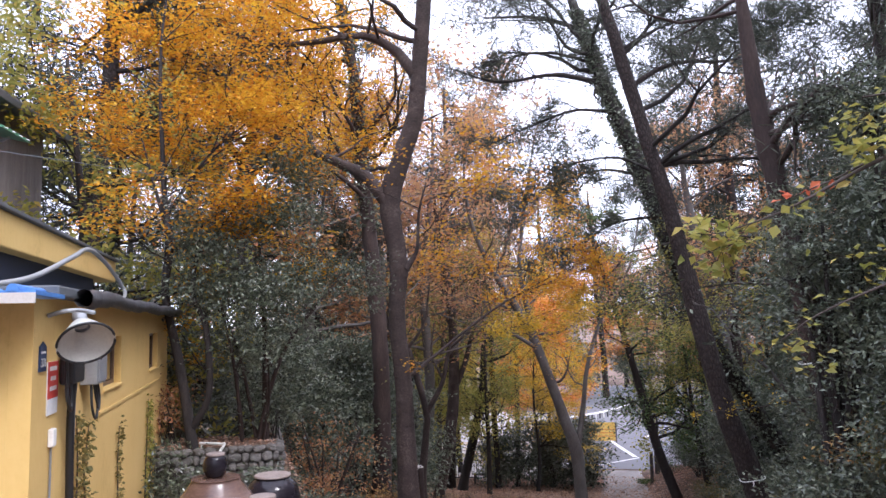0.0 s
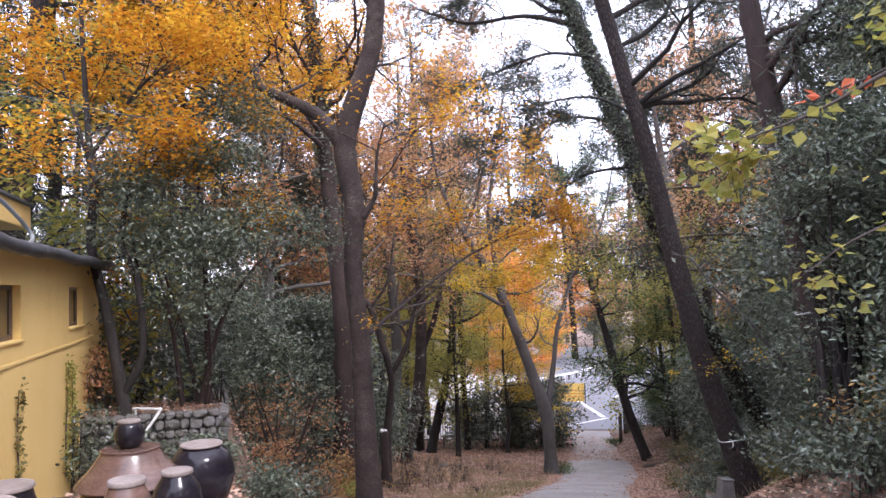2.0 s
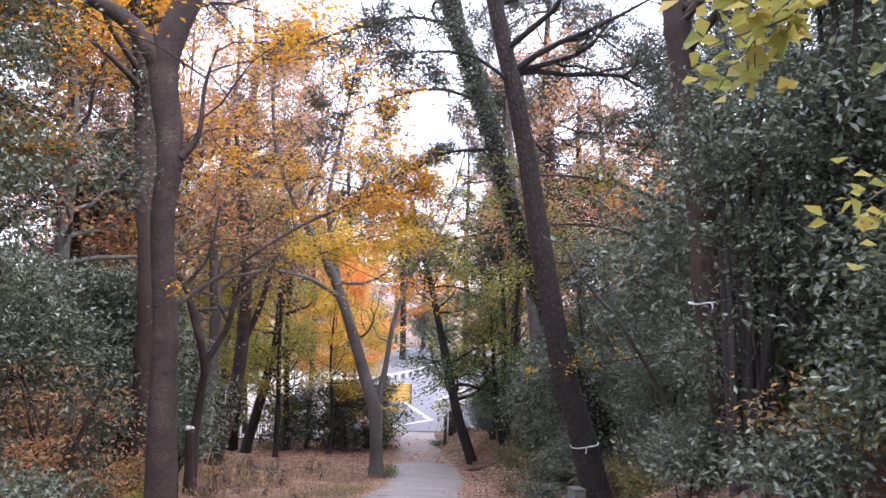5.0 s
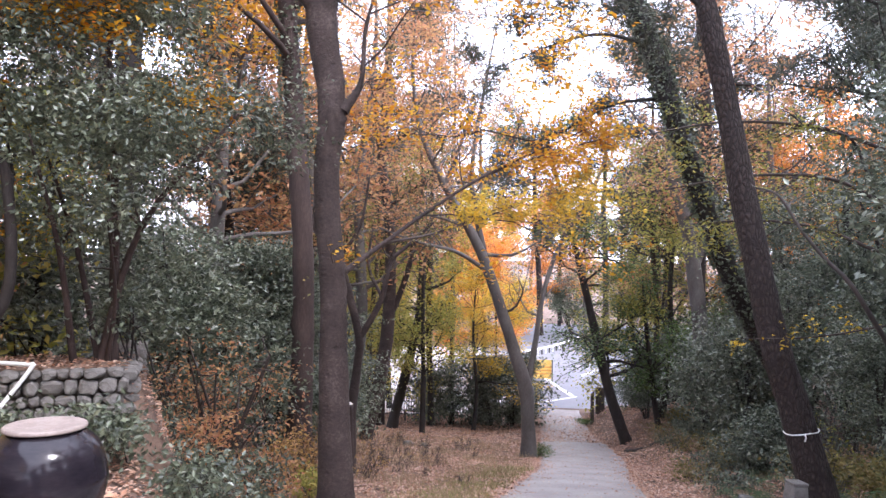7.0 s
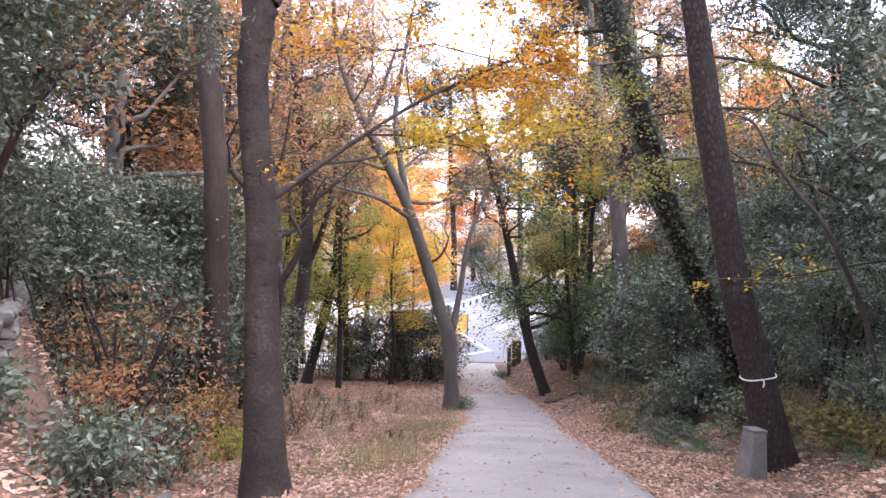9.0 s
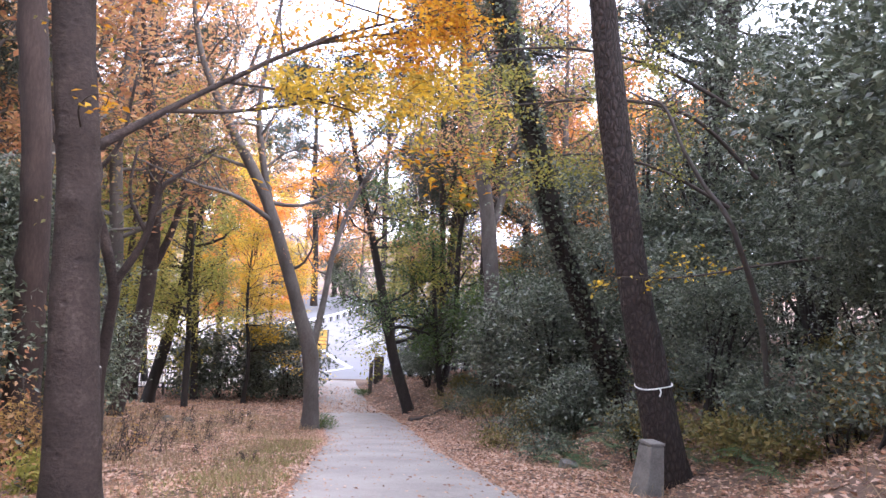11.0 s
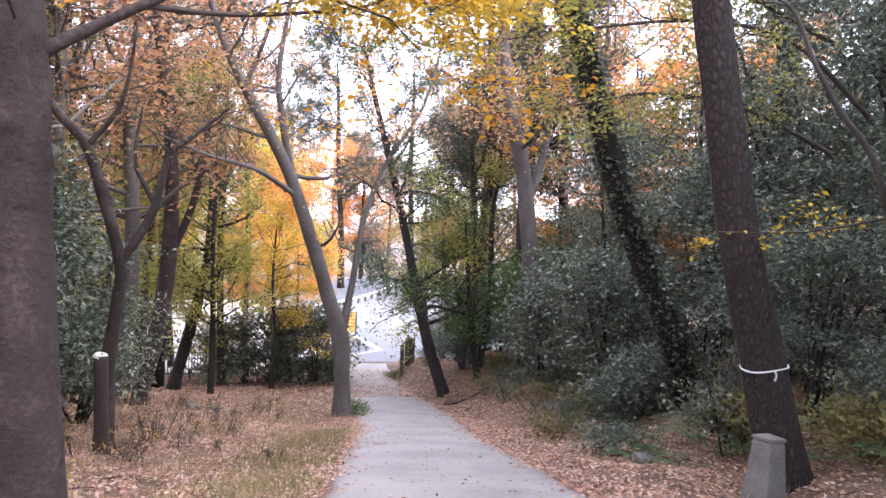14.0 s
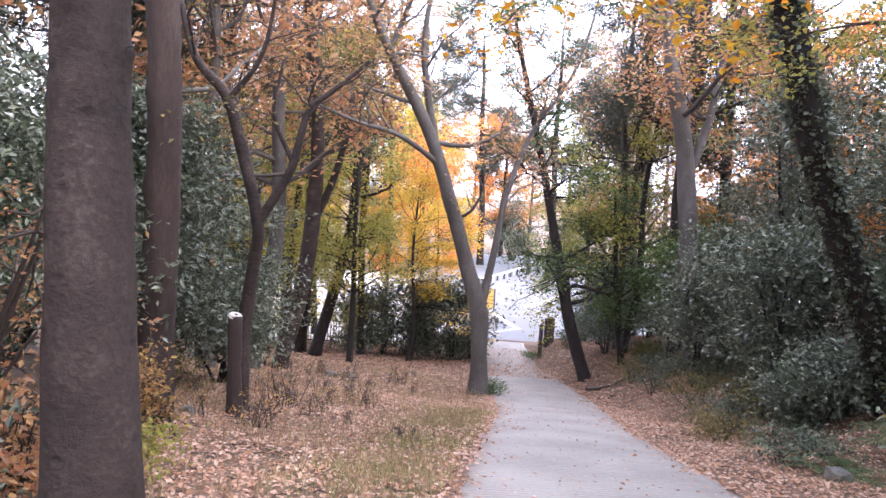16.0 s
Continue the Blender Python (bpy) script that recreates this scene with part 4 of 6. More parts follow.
def repeat(ob, places, seed):
    r = random.Random(seed)
    for x, y, k in places:
        copy_thing(ob, pose(x, y, float(land(x, y)) - 0.1, r.uniform(-3, 3), r.uniform(-3, 3), r.uniform(0, 360)) @ Matrix.Diagonal((k, k, k * r.uniform(0.92, 1.1), 1)))


repeat(pine, [(-20, -12, 1.1), (-24, 2, 1.2), (-19, 18, 1.1), (-12, 30, 1.15), (-26, 28, 1.2), (-30, -16, 1.2), (-9, 64, 1.1), (-22, -24, 1.15), (-18, -30, 1.1), (14, 12, 1.1), (16, -14, 1.1), (13, -24, 1.2), (20, 2, 1.2), (12, 26, 1.0), (22, 22, 1.1), (9.5, -34, 1.1), (12.5, -10, 1.2),
              (8, 86, 1.2), (24, 74, 1.2), (-20, 80, 1.3), (-34, 50, 1.3), (-2, 92, 1.2), (30, 46, 1.2), (-10.5, 18, 1.5), (-12.6, 30, 1.4), (11.0, 19, 1.4), (10.2, 7.5, 1.45), (-4, 68, 1.5), (4, 72, 1.5), (12, 62, 1.4), (-14, 60, 1.5), (-16.5, -19, 1.25), (-18, -5, 1.4), (-14.5, -2, 1.35)], 1)
repeat(rust, [(-9.8, 3, 1.5), (-12.4, -6, 1.5), (-11, 1, 1.4), (-14, 4, 1.3), (-17.5, 3, 1.1), (-20, 24, 1.1), (-28, 10, 1.2), (-3, 62, 1.1), (10, 66, 1.1), (-14, 52, 1.1), (3.5, 90, 1.2), (12.5, 2, 1.1), (10.5, 18, 0.95), (17, 32, 1.1), (-32, 36, 1.2), (-22, -8, 1.1), (-16, 40, 1.15), (18, 60, 1.1)], 2)
tall = woody("tall_thin_tree", "tall thin tree with sparse rust leaves and many bare twigs", "tree", [(-7.4, 23.0, float(land(-7.4, 23.0)), 0.2), (-7.2, 23.0, 4, 0.17), (-7.5, 23.0, 10, 0.14), (-7.1, 23.0, 17, 0.09), (-7.2, 23.0, 24, 0.03)],
             (), "smooth_bark", 206, 34, 0.38, 3.6, 2, 3, 0.14, "rust", 3, 0.35, 0.18, tilt=0.7, group="tall thin trees of the wood", trunk_sides=8)
repeat(tall, [(-10.2, 12.5, 1.0), (-6.2, 33, 1.3), (8.6, 13.0, 1.05), (-13, 8, 1.1)], 7)
repeat(gold, [(-1.8, 25.5, 0.9), (-13, 24, 1.1), (-5, 58, 1.6), (-12.5, 36, 1.4)], 3)
repeat(flame, [(15.5, -2.5, 0.8), (7.5, 82, 1.2), (17, 12, 1.0), (-22, 44, 1.1)], 4)
repeat(lime, [(-6.5, 12, 0.95), (8.6, 11.5, 1.2), (-12.5, 22, 1.1), (-14.5, 12, 1.1), (-11, 27, 1.2), (-18, 32, 1.2), (-5.6, 62, 1.4), (9, 24, 1.0), (-12, -24, 0.9), (15, 70, 1.4)], 5)
repeat(dark, [(-20, -20, 1.1), (-24, 16, 1.0), (-30, -4, 1.2), (17, -10, 1.2), (18, -24, 1.2), (17, 4, 1.2), (15, 14, 1.0), (22, -4, 1.3), (14, 24, 0.9), (24, 12, 1.2), (-10, 68, 1.2), (0, 72, 1.2), (9, 78, 1.2), (20, 82, 1.3), (32, 66, 1.3), (-26, 62, 1.3), (-38, 20, 1.3), (14.5, -33, 1.2), (10, -38, 1.0), (13, -44, 1.2), (-12, -42, 1.2), (-17, -36, 1.2), (8, -52, 1.2), (-6, -54, 1.2), (2, -58, 1.2), (38, 40, 1.3)], 6)


# ---- the yellow house on its terrace ----
HOUSE_Z = 7.35
house_m = Matrix.Translation((WALL_P[0], WALL_P[1], HOUSE_Z)) @ Matrix.Rotation(math.atan2(WALL_D[1], WALL_D[0]), 4, "Z")
house = thing("house", (0, 0, 0), "low yellow-rendered house with small windows and a dark gutter", "house")
house.matrix_world = house_m


def span(bm, s0, s1, y0, y1, z0, z1):
    return box_bm((s1 - s0, y1 - y0, z1 - z0), Matrix.Translation(((s0 + s1) / 2, (y0 + y1) / 2, (z0 + z1) / 2)), bm)


for s0, s1, z0, z1 in ((-4.75, 6.5, -0.9, 2.3), (-4.75, -1.36, 2.3, 3.02), (0.05, 3.28, 2.3, 3.02), (4.6, 6.5, 2.3, 3.02), (-4.75, 6.5, 3.02, 3.45)):
    part("wall", from_bm("wall", span(None, s0, s1, 0, 0.2, z0, z1), M["yellow_wall"]), house)
part("end_wall", from_bm("end_wall", span(None, -4.752, -4.55, 0.2, 5, -0.9, 3.45), M["yellow_wall"]), house)
part("end_wall", from_bm("end_wall", span(None, 6.3, 6.5, 0.2, 5, -0.9, 3.45), M["yellow_wall"]), house)
part("back_wall", from_bm("back_wall", span(None, -4.75, 6.5, 5, 5.2, -0.9, 3.45), M["yellow_wall"]), house)
part("roof", from_bm("roof", span(None, -4.6, 6.7, -0.18, 5.3, 3.45, 3.56), M["roof_grey"], 0.02), house)
so = Soup()
rng = np.random.RandomState(5)
ln = np.array([[s, -0.27 + 0.02 * math.sin(s * 3), 3.47 + 0.015 * math.sin(s * 2.1)] for s in np.linspace(-3.9, 6.7, 50)])
so.add(*tube(ln, 0.092 + 0.008 * rng.normal(0, 1, 50), 10, 0.08, rng))
part("gutter", so.mesh("gutter", M["dark_tarp"]), house, "black crumpled gutter sheet along the eave")
sheet = part("lean_to_sheet", from_bm("lean_to_sheet", span(None, -5.48, -4.48, -0.2, 4.9, 3.43, 3.47), M["blue_sheet"]), house, "blue corrugated roof sheet")
for k in range(14):
    bm = bmesh.new()
    bmesh.ops.create_cone(bm, cap_ends=True, segments=10, radius1=0.05, radius2=0.05, depth=1.0, matrix=Matrix.Translation((-4.98, k * 0.36 - 0.02, 3.48)) @ Matrix.Rotation(radians(90), 4, "Y"))
    part("rib", from_bm("rib", bm, M["blue_sheet"]), sheet)
part("fascia", from_bm("fascia", span(None, -5.5, -5.47, -0.2, 4.9, 3.36, 3.45), M["cut_wood"]), house)
for s0, s1 in ((-1.36, 0.05), (3.28, 4.6)):
    bm = bmesh.new()
    for a, b_, c_, d_ in ((s0, s1, 2.3, 2.36), (s0, s1, 2.96, 3.02), (s0, s0 + 0.06, 2.36, 2.96), (s1 - 0.06, s1, 2.36, 2.96), ((s0 + s1) / 2 - 0.03, (s0 + s1) / 2 + 0.03, 2.36, 2.96)):
        span(bm, a, b_, 0.1, 0.16, c_, d_)
    win = part("window", from_bm("window", bm, M["brown_frame"]), house, "small window with a brown frame")
    for a, b_ in ((s0 + 0.06, (s0 + s1) / 2 - 0.03), ((s0 + s1) / 2 + 0.03, s1 - 0.06)):
        part("pane", from_bm("pane", span(None, a, b_, 0.125, 0.135, 2.36, 2.96), M["glass"]), win)
    part("sill", from_bm("sill", span(None, s0 - 0.04, s1 + 0.04, -0.03, 0.098, 2.26, 2.298), M["yellow_wall"], 0.008), win)
    # added navy sheet that closes the opening behind the panes
    part("dark_backing", from_bm("dark_backing", span(None, s0 + 0.05, s1 - 0.05, 0.24, 0.25, 2.3, 3.02), M["navy"]), win, "dark sheet added behind the panes")
# lower annex behind the far end
part("annex_wall", from_bm("annex_wall", span(None, 6.503, 12.5, 0.35, 4.6, -2.6, 2.2), M["yellow_wall"]), house)
part("annex_roof", from_bm("annex_roof", span(None, 6.503, 12.7, 0.15, 4.8, 2.203, 2.32), M["roof_grey"], 0.02), house)
# faint ledge where the render was made in two coats
part("ledge", from_bm("ledge", span(None, -1.6, 6.4, -0.018, 0.0, 1.98, 2.03), M["yellow_wall"], 0.006), house)
# upper storey: yellow parapet over a navy band, set back
part("parapet", from_bm("parapet", span(None, -6.0, 4.2, 0.8, 1.4, 4.1, 4.53), M["yellow_wall"], 0.02), house)
part("parapet_cap", from_bm("parapet_cap", span(None, -6.0, 4.25, 0.74, 1.45, 4.53, 4.58), M["roof_grey"], 0.01), house)
part("upper_wall", from_bm("upper_wall", span(None, -6.0, 3.0, 1.0, 4.8, 3.56, 4.1), M["navy"]), house, "navy-painted upper wall band")


def at_wall(s, off, z):
    return house_m @ Vector((s, -off, z - HOUSE_Z))


def wall_thing(name, label, category, s, off, z):
    ob = thing(name, (0, 0, 0), label, category)
    ob.matrix_world = Matrix.Translation(at_wall(s, off, z)) @ house_m.to_3x3().to_4x4()
    return ob


def pipe(pts, r, sides=8):
    so = Soup()
    ln = spline(pts, 6)
    so.add(*tube(ln, np.full(len(ln), r), sides))
    return so


def lathe(profile, seg=40):
    """Turned shape from (radius, height) pairs."""
    pr = spline(profile, 4)
    th = np.linspace(0, 2 * np.pi, seg, endpoint=False)
    v = np.stack([pr[:, :1] * np.cos(th), pr[:, :1] * np.sin(th), np.repeat(pr[:, 1:], seg, 1)], -1).reshape(-1, 3)
    n = len(pr)
    i, j = np.meshgrid(np.arange(n - 1), np.arange(seg), indexing="ij")
    k = (j + 1) % seg
    so = Soup()
    so.add(v, np.stack([i * seg + j, i * seg + k, (i + 1) * seg + k, (i + 1) * seg + j], -1).reshape(-1, 4))
    return so


# round flood lamp on its bracket
lamp = wall_thing("flood_lamp", "large round enamelled flood lamp on a wall bracket", "lamp", -4.35, 0.36, 10.40)
sh = lathe([(0.02, 0.17), (0.07, 0.165), (0.10, 0.13), (0.15, 0.05), (0.21, -0.05), (0.225, -0.075), (0.212, -0.07), (0.14, 0.04), (0.06, 0.12)])
shade = part("shade", sh.mesh("shade", M["pale_metal"]), lamp, "pale enamel shade")
shade.rotation_euler = (radians(-18), radians(46), 0)
shade.scale = (1.2, 1.2, 1.2)
so = Soup()
th = np.linspace(0, 2 * np.pi, 41)
so.add(*tube(np.stack([0.22 * np.cos(th), 0.22 * np.sin(th), 0 * th - 0.075], -1), np.full(41, 0.011), 6))
part("rim", so.mesh("rim", M["black_rubber"]), shade)
part("socket", lathe([(0.001, 0.32), (0.05, 0.31), (0.06, 0.26), (0.06, 0.16), (0.075, 0.15)], 20).mesh("socket", M["grey_metal"]), shade)
part("bracket", pipe([(0.0, 0.34, 0.22), (0.0, 0.2, 0.26), (0.02, 0.06, 0.27), (-0.08, -0.1, 0.24)], 0.022).mesh("bracket", M["grey_metal"]), lamp)
bx = wall_thing("meter_box", "grey steel electric meter box on the yellow wall", "box", -2.55, 0.0, 10.15)
part("body", from_bm("body", span(None, -0.26, 0.26, -0.2, -0.005, -0.33, 0.34), M["grey_metal"], 0.012), bx)
part("door", from_bm("door", span(None, -0.23, 0.23, -0.216, -0.203, -0.30, 0.31), M["grey_metal"], 0.005), bx)
part("latch", from_bm("latch", span(None, -0.2, -0.16, -0.23, -0.217, -0.04, 0.04), M["black_rubber"], 0.004), bx)
part("cable", pipe([(-0.2, -0.12, -0.33), (-0.22, -0.14, -0.6), (-0.05, -0.15, -0.75), (0.1, -0.14, -0.6), (0.08, -0.12, -0.33)], 0.016).mesh("cable", M["black_rubber"]), bx)
part("cable", pipe([(0.2, -0.12, -0.33), (0.22, -0.14, -0.52), (0.12, -0.15, -0.66), (-0.02, -0.14, -0.5), (-0.05, -0.12, -0.33)], 0.013).mesh("cable", M["black_rubber"]), bx)
dp = wall_thing("drain_pipe", "black pipe down the yellow wall with cables beside it", "pipe", -3.5, 0.07, 8.9)
part("pipe", pipe([(0, 0, -1.6), (0.02, 0, -0.4), (-0.02, 0, 0.6), (0.0, -0.02, 1.1), (-0.3, -0.03, 1.35)], 0.042).mesh("pipe", M["black_rubber"]), dp)
part("cable", pipe([(0.22, 0.03, -1.5), (0.2, 0.02, 0.2), (0.26, 0.02, 1.0)], 0.016).mesh("cable", M["grey_metal"]), dp)
part("junction", from_bm("junction", span(None, -0.35, 0.15, -0.1, 0.05, 1.0, 1.35), M["black_rubber"], 0.03), dp)
part("cable_loop", pipe([(-0.5, -0.05, 1.3), (-0.55, -0.08, 0.9), (-0.38, -0.08, 0.75), (-0.3, -0.05, 1.1)], 0.02).mesh("cable_loop", M["black_rubber"]), dp)
hs = wall_thing("hose", "thick grey hose arching over the eave", "hose", -4.0, -0.2, 11.0)
part("tube", pipe([(-0.6, 0.3, -0.1), (0.3, 0.1, 0.05), (1.6, 0.0, 0.38), (2.8, 0.05, 0.6), (4.2, 0.1, 0.55), (5.4, 0.1, 0.35), (5.6, 0.0, 0.1), (4.4, -0.1, -0.1)], 0.032).mesh("tube", M["grey_metal"]), hs)


def words(text, size, material, parent, at, name="lettering"):
    cu = bpy.data.curves.new(name, "FONT")
    cu.body, cu.size, cu.extrude, cu.align_x, cu.align_y = text, size, 0.001, "CENTER", "CENTER"
    tmp = new("tmp", cu)
    me = bpy.data.meshes.new_from_object(tmp.evaluated_get(bpy.context.evaluated_depsgraph_get()))
    bpy.data.objects.remove(tmp)
    me.materials.clear()
    me.materials.append(material)
    ob = part(name, me, parent, at=at)
    ob.rotation_euler = (radians(90), 0, 0)
    return ob


pt = wall_thing("house_number_plate", "dark blue house number plate with white digits", "sign", -4.45, 0.0, 10.22)
bm = bmesh.new()
vs = [bm.verts.new((x, y, z)) for y in (-0.018, -0.003) for x, z in ((-0.12, -0.14), (0.12, -0.14), (0.12, 0.1), (0, 0.15), (-0.12, 0.1))]
bm.faces.new(vs[:5]), bm.faces.new(vs[:4:-1])
for k in range(5):
    bm.faces.new((vs[k], vs[k + 5], vs[(k + 1) % 5 + 5], vs[(k + 1) % 5]))
bmesh.ops.recalc_face_normals(bm, faces=bm.faces)
part("plate", from_bm("plate", bm, M["navy_plate"], 0.004), pt)
words("376", 0.12, M["white_plastic"], pt, (0, -0.0215, -0.06))
part("line", from_bm("line", span(None, -0.08, 0.08, -0.021, -0.0185, 0.035, 0.055), M["white_plastic"]), pt)
po = wall_thing("wall_poster", "red and white notice sheet on the yellow wall", "poster", -4.05, 0.0, 9.89)
part("sheet", from_bm("sheet", span(None, -0.2, 0.2, -0.012, -0.002, -0.26, 0.27), M["white_plastic"]), po)
part("print", from_bm("print", span(None, -0.2, 0.2, -0.0145, -0.0125, -0.1, 0.27), M["red_print"]), po)
for z, w in ((0.2, 0.14), (0.1, 0.1), (0.0, 0.13)):
    part("text_line", from_bm("text_line", span(None, -w, w, -0.017, -0.015, z - 0.022, z + 0.022), M["white_plastic"]), po)
sw = wall_thing("switch_box", "small white switch box with a cable on the wall", "switch", -4.1, 0.0, 9.4)
part("cover", from_bm("cover", span(None, -0.06, 0.06, -0.06, -0.002, -0.09, 0.09), M["white_plastic"], 0.012), sw)
part("cable", pipe([(0, -0.02, -0.09), (0.02, -0.015, -0.5), (-0.02, -0.015, -1.2)], 0.012).mesh("cable", M["grey_metal"]), sw)
# withered creepers on the wall
for k, (s, top, n) in enumerate([(-2.9, 9.5, 260), (-2.4, 9.3, 220), (-0.3, 9.0, 160), (2.9, 9.1, 200), (3.4, 8.9, 160)]):
    rng = np.random.RandomState(300 + k)
    cr = wall_thing("wall_creeper", "thin half-withered creeper climbing the yellow wall", "creeper", s, 0.02, HOUSE_Z)
    hgt = top - HOUSE_Z
    ln = spline([(0, 0, -0.1), (rng.normal(0, 0.08), -0.01, hgt * 0.35), (rng.normal(0, 0.1), -0.01, hgt * 0.7), (rng.normal(0, 0.1), -0.01, hgt)], 7)
    so = Soup()
    so.add(*tube(ln, np.linspace(0.018, 0.006, len(ln)), 5))
    part("stem", so.mesh("stem", M["twig"]), cr)
    q = ln[rng.randint(0, len(ln), n)] + rng.normal(0, 1, (n, 3)) * [0.09, 0.012, 0.07] - [0, 0.03, 0]
    lf = Soup()
    lf.add(*leaf_quads(rng, q, 0.07, 0.7, 0.2, 0.5))
    part("leaves", lf.mesh("leaves", M["lime" if k in (3, 4) else "olive"], (0, 0, 0), False), cr)

# water tank on the roof, behind the parapet
tk = wall_thing("roof_tank", "white plastic tank on the roof", "tank", 2.6, -1.6, 11.2)
part("drum", lathe([(0.001, 0.78), (0.2, 0.77), (0.28, 0.7), (0.3, 0.5), (0.3, 0.0), (0.001, 0.0)], 24).mesh("drum", M["white_plastic"]), tk)
part("support", from_bm("support", span(None, -0.35, 0.35, -0.35, 0.35, -0.29, -0.003), M["roof_grey"], 0.01), tk)

# ---- grey upper house behind ----
gh = thing("house", (-13.75, -24.0, float(land(-13.75, -24)) - 0.3), "grey weathered upper house with a lattice window", "house")
base_z = gh.location.z
gh.rotation_euler = (0, 0, radians(18))
part("wall", from_bm("wall", box_bm((6, 5, 16.2 - base_z), Matrix.Translation((-3, -2.5, (16.2 - base_z) / 2))), M["grey_wood"]), gh)
bm = box_bm((7.4, 6.4, 0.16), Matrix.Translation((-3.0, -2.6, 16.4 - base_z)) @ Matrix.Rotation(radians(12), 4, "Y"))
part("roof", from_bm("roof", bm, M["roof_grey"], 0.02), gh)
lattice = part("lattice_window", from_bm("lattice_window", box_bm((1.9, 0.06, 2.1), Matrix.Translation((-1.6, -5.03, 14.7 - base_z))), M["navy"]), gh, "window behind grey vertical bars")
for k in range(10):
    part("bar", from_bm("bar", box_bm((0.07, 0.05, 2.2), Matrix.Translation((-2.5 + k * 0.2, -5.09, 14.7 - base_z))), M["grey_wood"]), lattice)
part("awning", from_bm("awning", box_bm((1.2, 1.4, 0.03), Matrix.Translation((0.55, -4.2, 14.75 - base_z)) @ Matrix.Rotation(radians(14), 4, "Y")), M["green_sheet"]), gh, "green corrugated awning")
for k in range(8):
    part("awning_rib", from_bm("awning_rib", box_bm((1.2, 0.05, 0.03), Matrix.Translation((0.55, -4.8 + k * 0.17, 14.78 - base_z)) @ Matrix.Rotation(radians(14), 4, "Y")), M["paint_white" if k % 2 else "green_sheet"]), gh)
part("strut", pipe([(0.0, -4.0, 14.2 - base_z), (0.9, -4.0, 14.6 - base_z)], 0.03).mesh("strut", M["grey_metal"]), gh)

# ---- earthenware jars on the terrace ----
def jar(name, label, x, y, top, r, rim, material, lid="flat", group="jars on the terrace"):
    z = float(land(x, y))
    h = top - z
    ob = thing(name, (x, y, z), label, "jar", group)
    part("body", lathe([(0.001, -0.02), (r * 0.62, -0.02), (r * 0.66, 0.01), (r * 0.86, h * 0.25), (r * 0.99, h * 0.5), (r * 0.98, h * 0.62), (r * 0.86, h * 0.82), (rim * 0.97, h * 0.95), (rim * 0.93, h * 0.965), (rim * 0.98, h * 0.975)], 48).mesh("body", M[material]), ob)
    if lid == "flat":
        part("lid", lathe([(rim * 0.9, h * 0.955), (rim * 1.04, h * 0.965), (rim * 1.05, h * 0.985), (rim * 0.98, h), (rim * 0.7, h * 0.993), (0.001, h * 0.99)], 40).mesh("lid", M["onggi_rim"]), ob, "dusty pale lid")
    return ob, h


big, h = jar("lidded_jar", "large brown glazed earthenware jar with a broad lid", -5.02, -31.05, 8.0, 0.6, 0.48, "onggi_brown", lid="")
part("lid", lathe([(0.60, h * 0.9), (0.62, h * 0.93), (0.60, h * 0.98), (0.54, h * 1.1), (0.52, h * 1.13), (0.47, h * 1.22), (0.45, h * 1.26), (0.38, h * 1.42), (0.335, h * 1.54), (0.335, h * 1.58), (0.31, h * 1.6), (0.001, h * 1.6)], 44).mesh("lid", M["onggi_brown"]), big, "brown domed lid like an upturned bowl")
jz = big.location.z + h * 1.6
tj = thing("small_jar", (-5.03, -31.05, jz), "small black jar standing on the lid of a larger one", "jar")
part("body", lathe([(0.001, 0), (0.1, 0.0), (0.155, 0.08), (0.17, 0.16), (0.145, 0.26), (0.115, 0.30)], 32).mesh("body", M["onggi_black"]), tj)
part("lid", lathe([(0.11, 0.29), (0.13, 0.30), (0.128, 0.325), (0.10, 0.335), (0.001, 0.33)], 32).mesh("lid", M["onggi_rim"]), tj, "pale dusty lid")
jar("black_jar", "black glazed earthenware jar with a dusty flat lid", -4.56, -30.15, 8.22, 0.42, 0.26, "onggi_black")
jar("black_jar", "small black glazed jar with a flat lid", -3.62, -33.4, 8.62, 0.24, 0.15, "onggi_brown")
jar("black_jar", "small dark glazed jar with a flat lid", -3.75, -32.3, 8.42, 0.26, 0.15, "onggi_black")
jar("black_jar", "dark glazed jar with a worn lid close to the wall", -4.95, -33.2, 8.5, 0.32, 0.24, "onggi_black")
jar("brown_jar", "brown glazed jar with a flat lid", -4.3, -34.3, 8.66, 0.34, 0.27, "onggi_brown")

# ---- stone retaining wall and a handrail ----
rw = thing("stone_wall", (0, 0, 0), "rough field-stone retaining wall below the house", "wall", kind="structure")
rw.matrix_world = house_m @ Matrix.Translation((4.45, -1.2, -1.1))
part("core", from_bm("core", box_bm((0.3, 2.6, 1.6), Matrix.Translation((0.1, 0, 0.8))), M["mortar"]), rw)
part("core", from_bm("core", box_bm((3.4, 0.3, 1.6), Matrix.Translation((1.96, -1.14, 0.8))), M["mortar"]), rw)
r = random.Random(9)
stones = []
for q in range(8):
    bm = bmesh.new()
    bmesh.ops.create_icosphere(bm, subdivisions=2, radius=0.5)
    cut = [Vector((r.uniform(-1, 1), r.uniform(-1, 1), r.uniform(-1, 1))).normalized() for _ in range(7)]
    for v in bm.verts:
        for n in cut:
            over = v.co.dot(n) - 0.36
            if over > 0:
                v.co -= n * over
        v.co = Vector([max(-0.44, min(0.44, c * 1.25)) for c in v.co])
    stones.append(from_bm("stone", bm, M["stone"]))
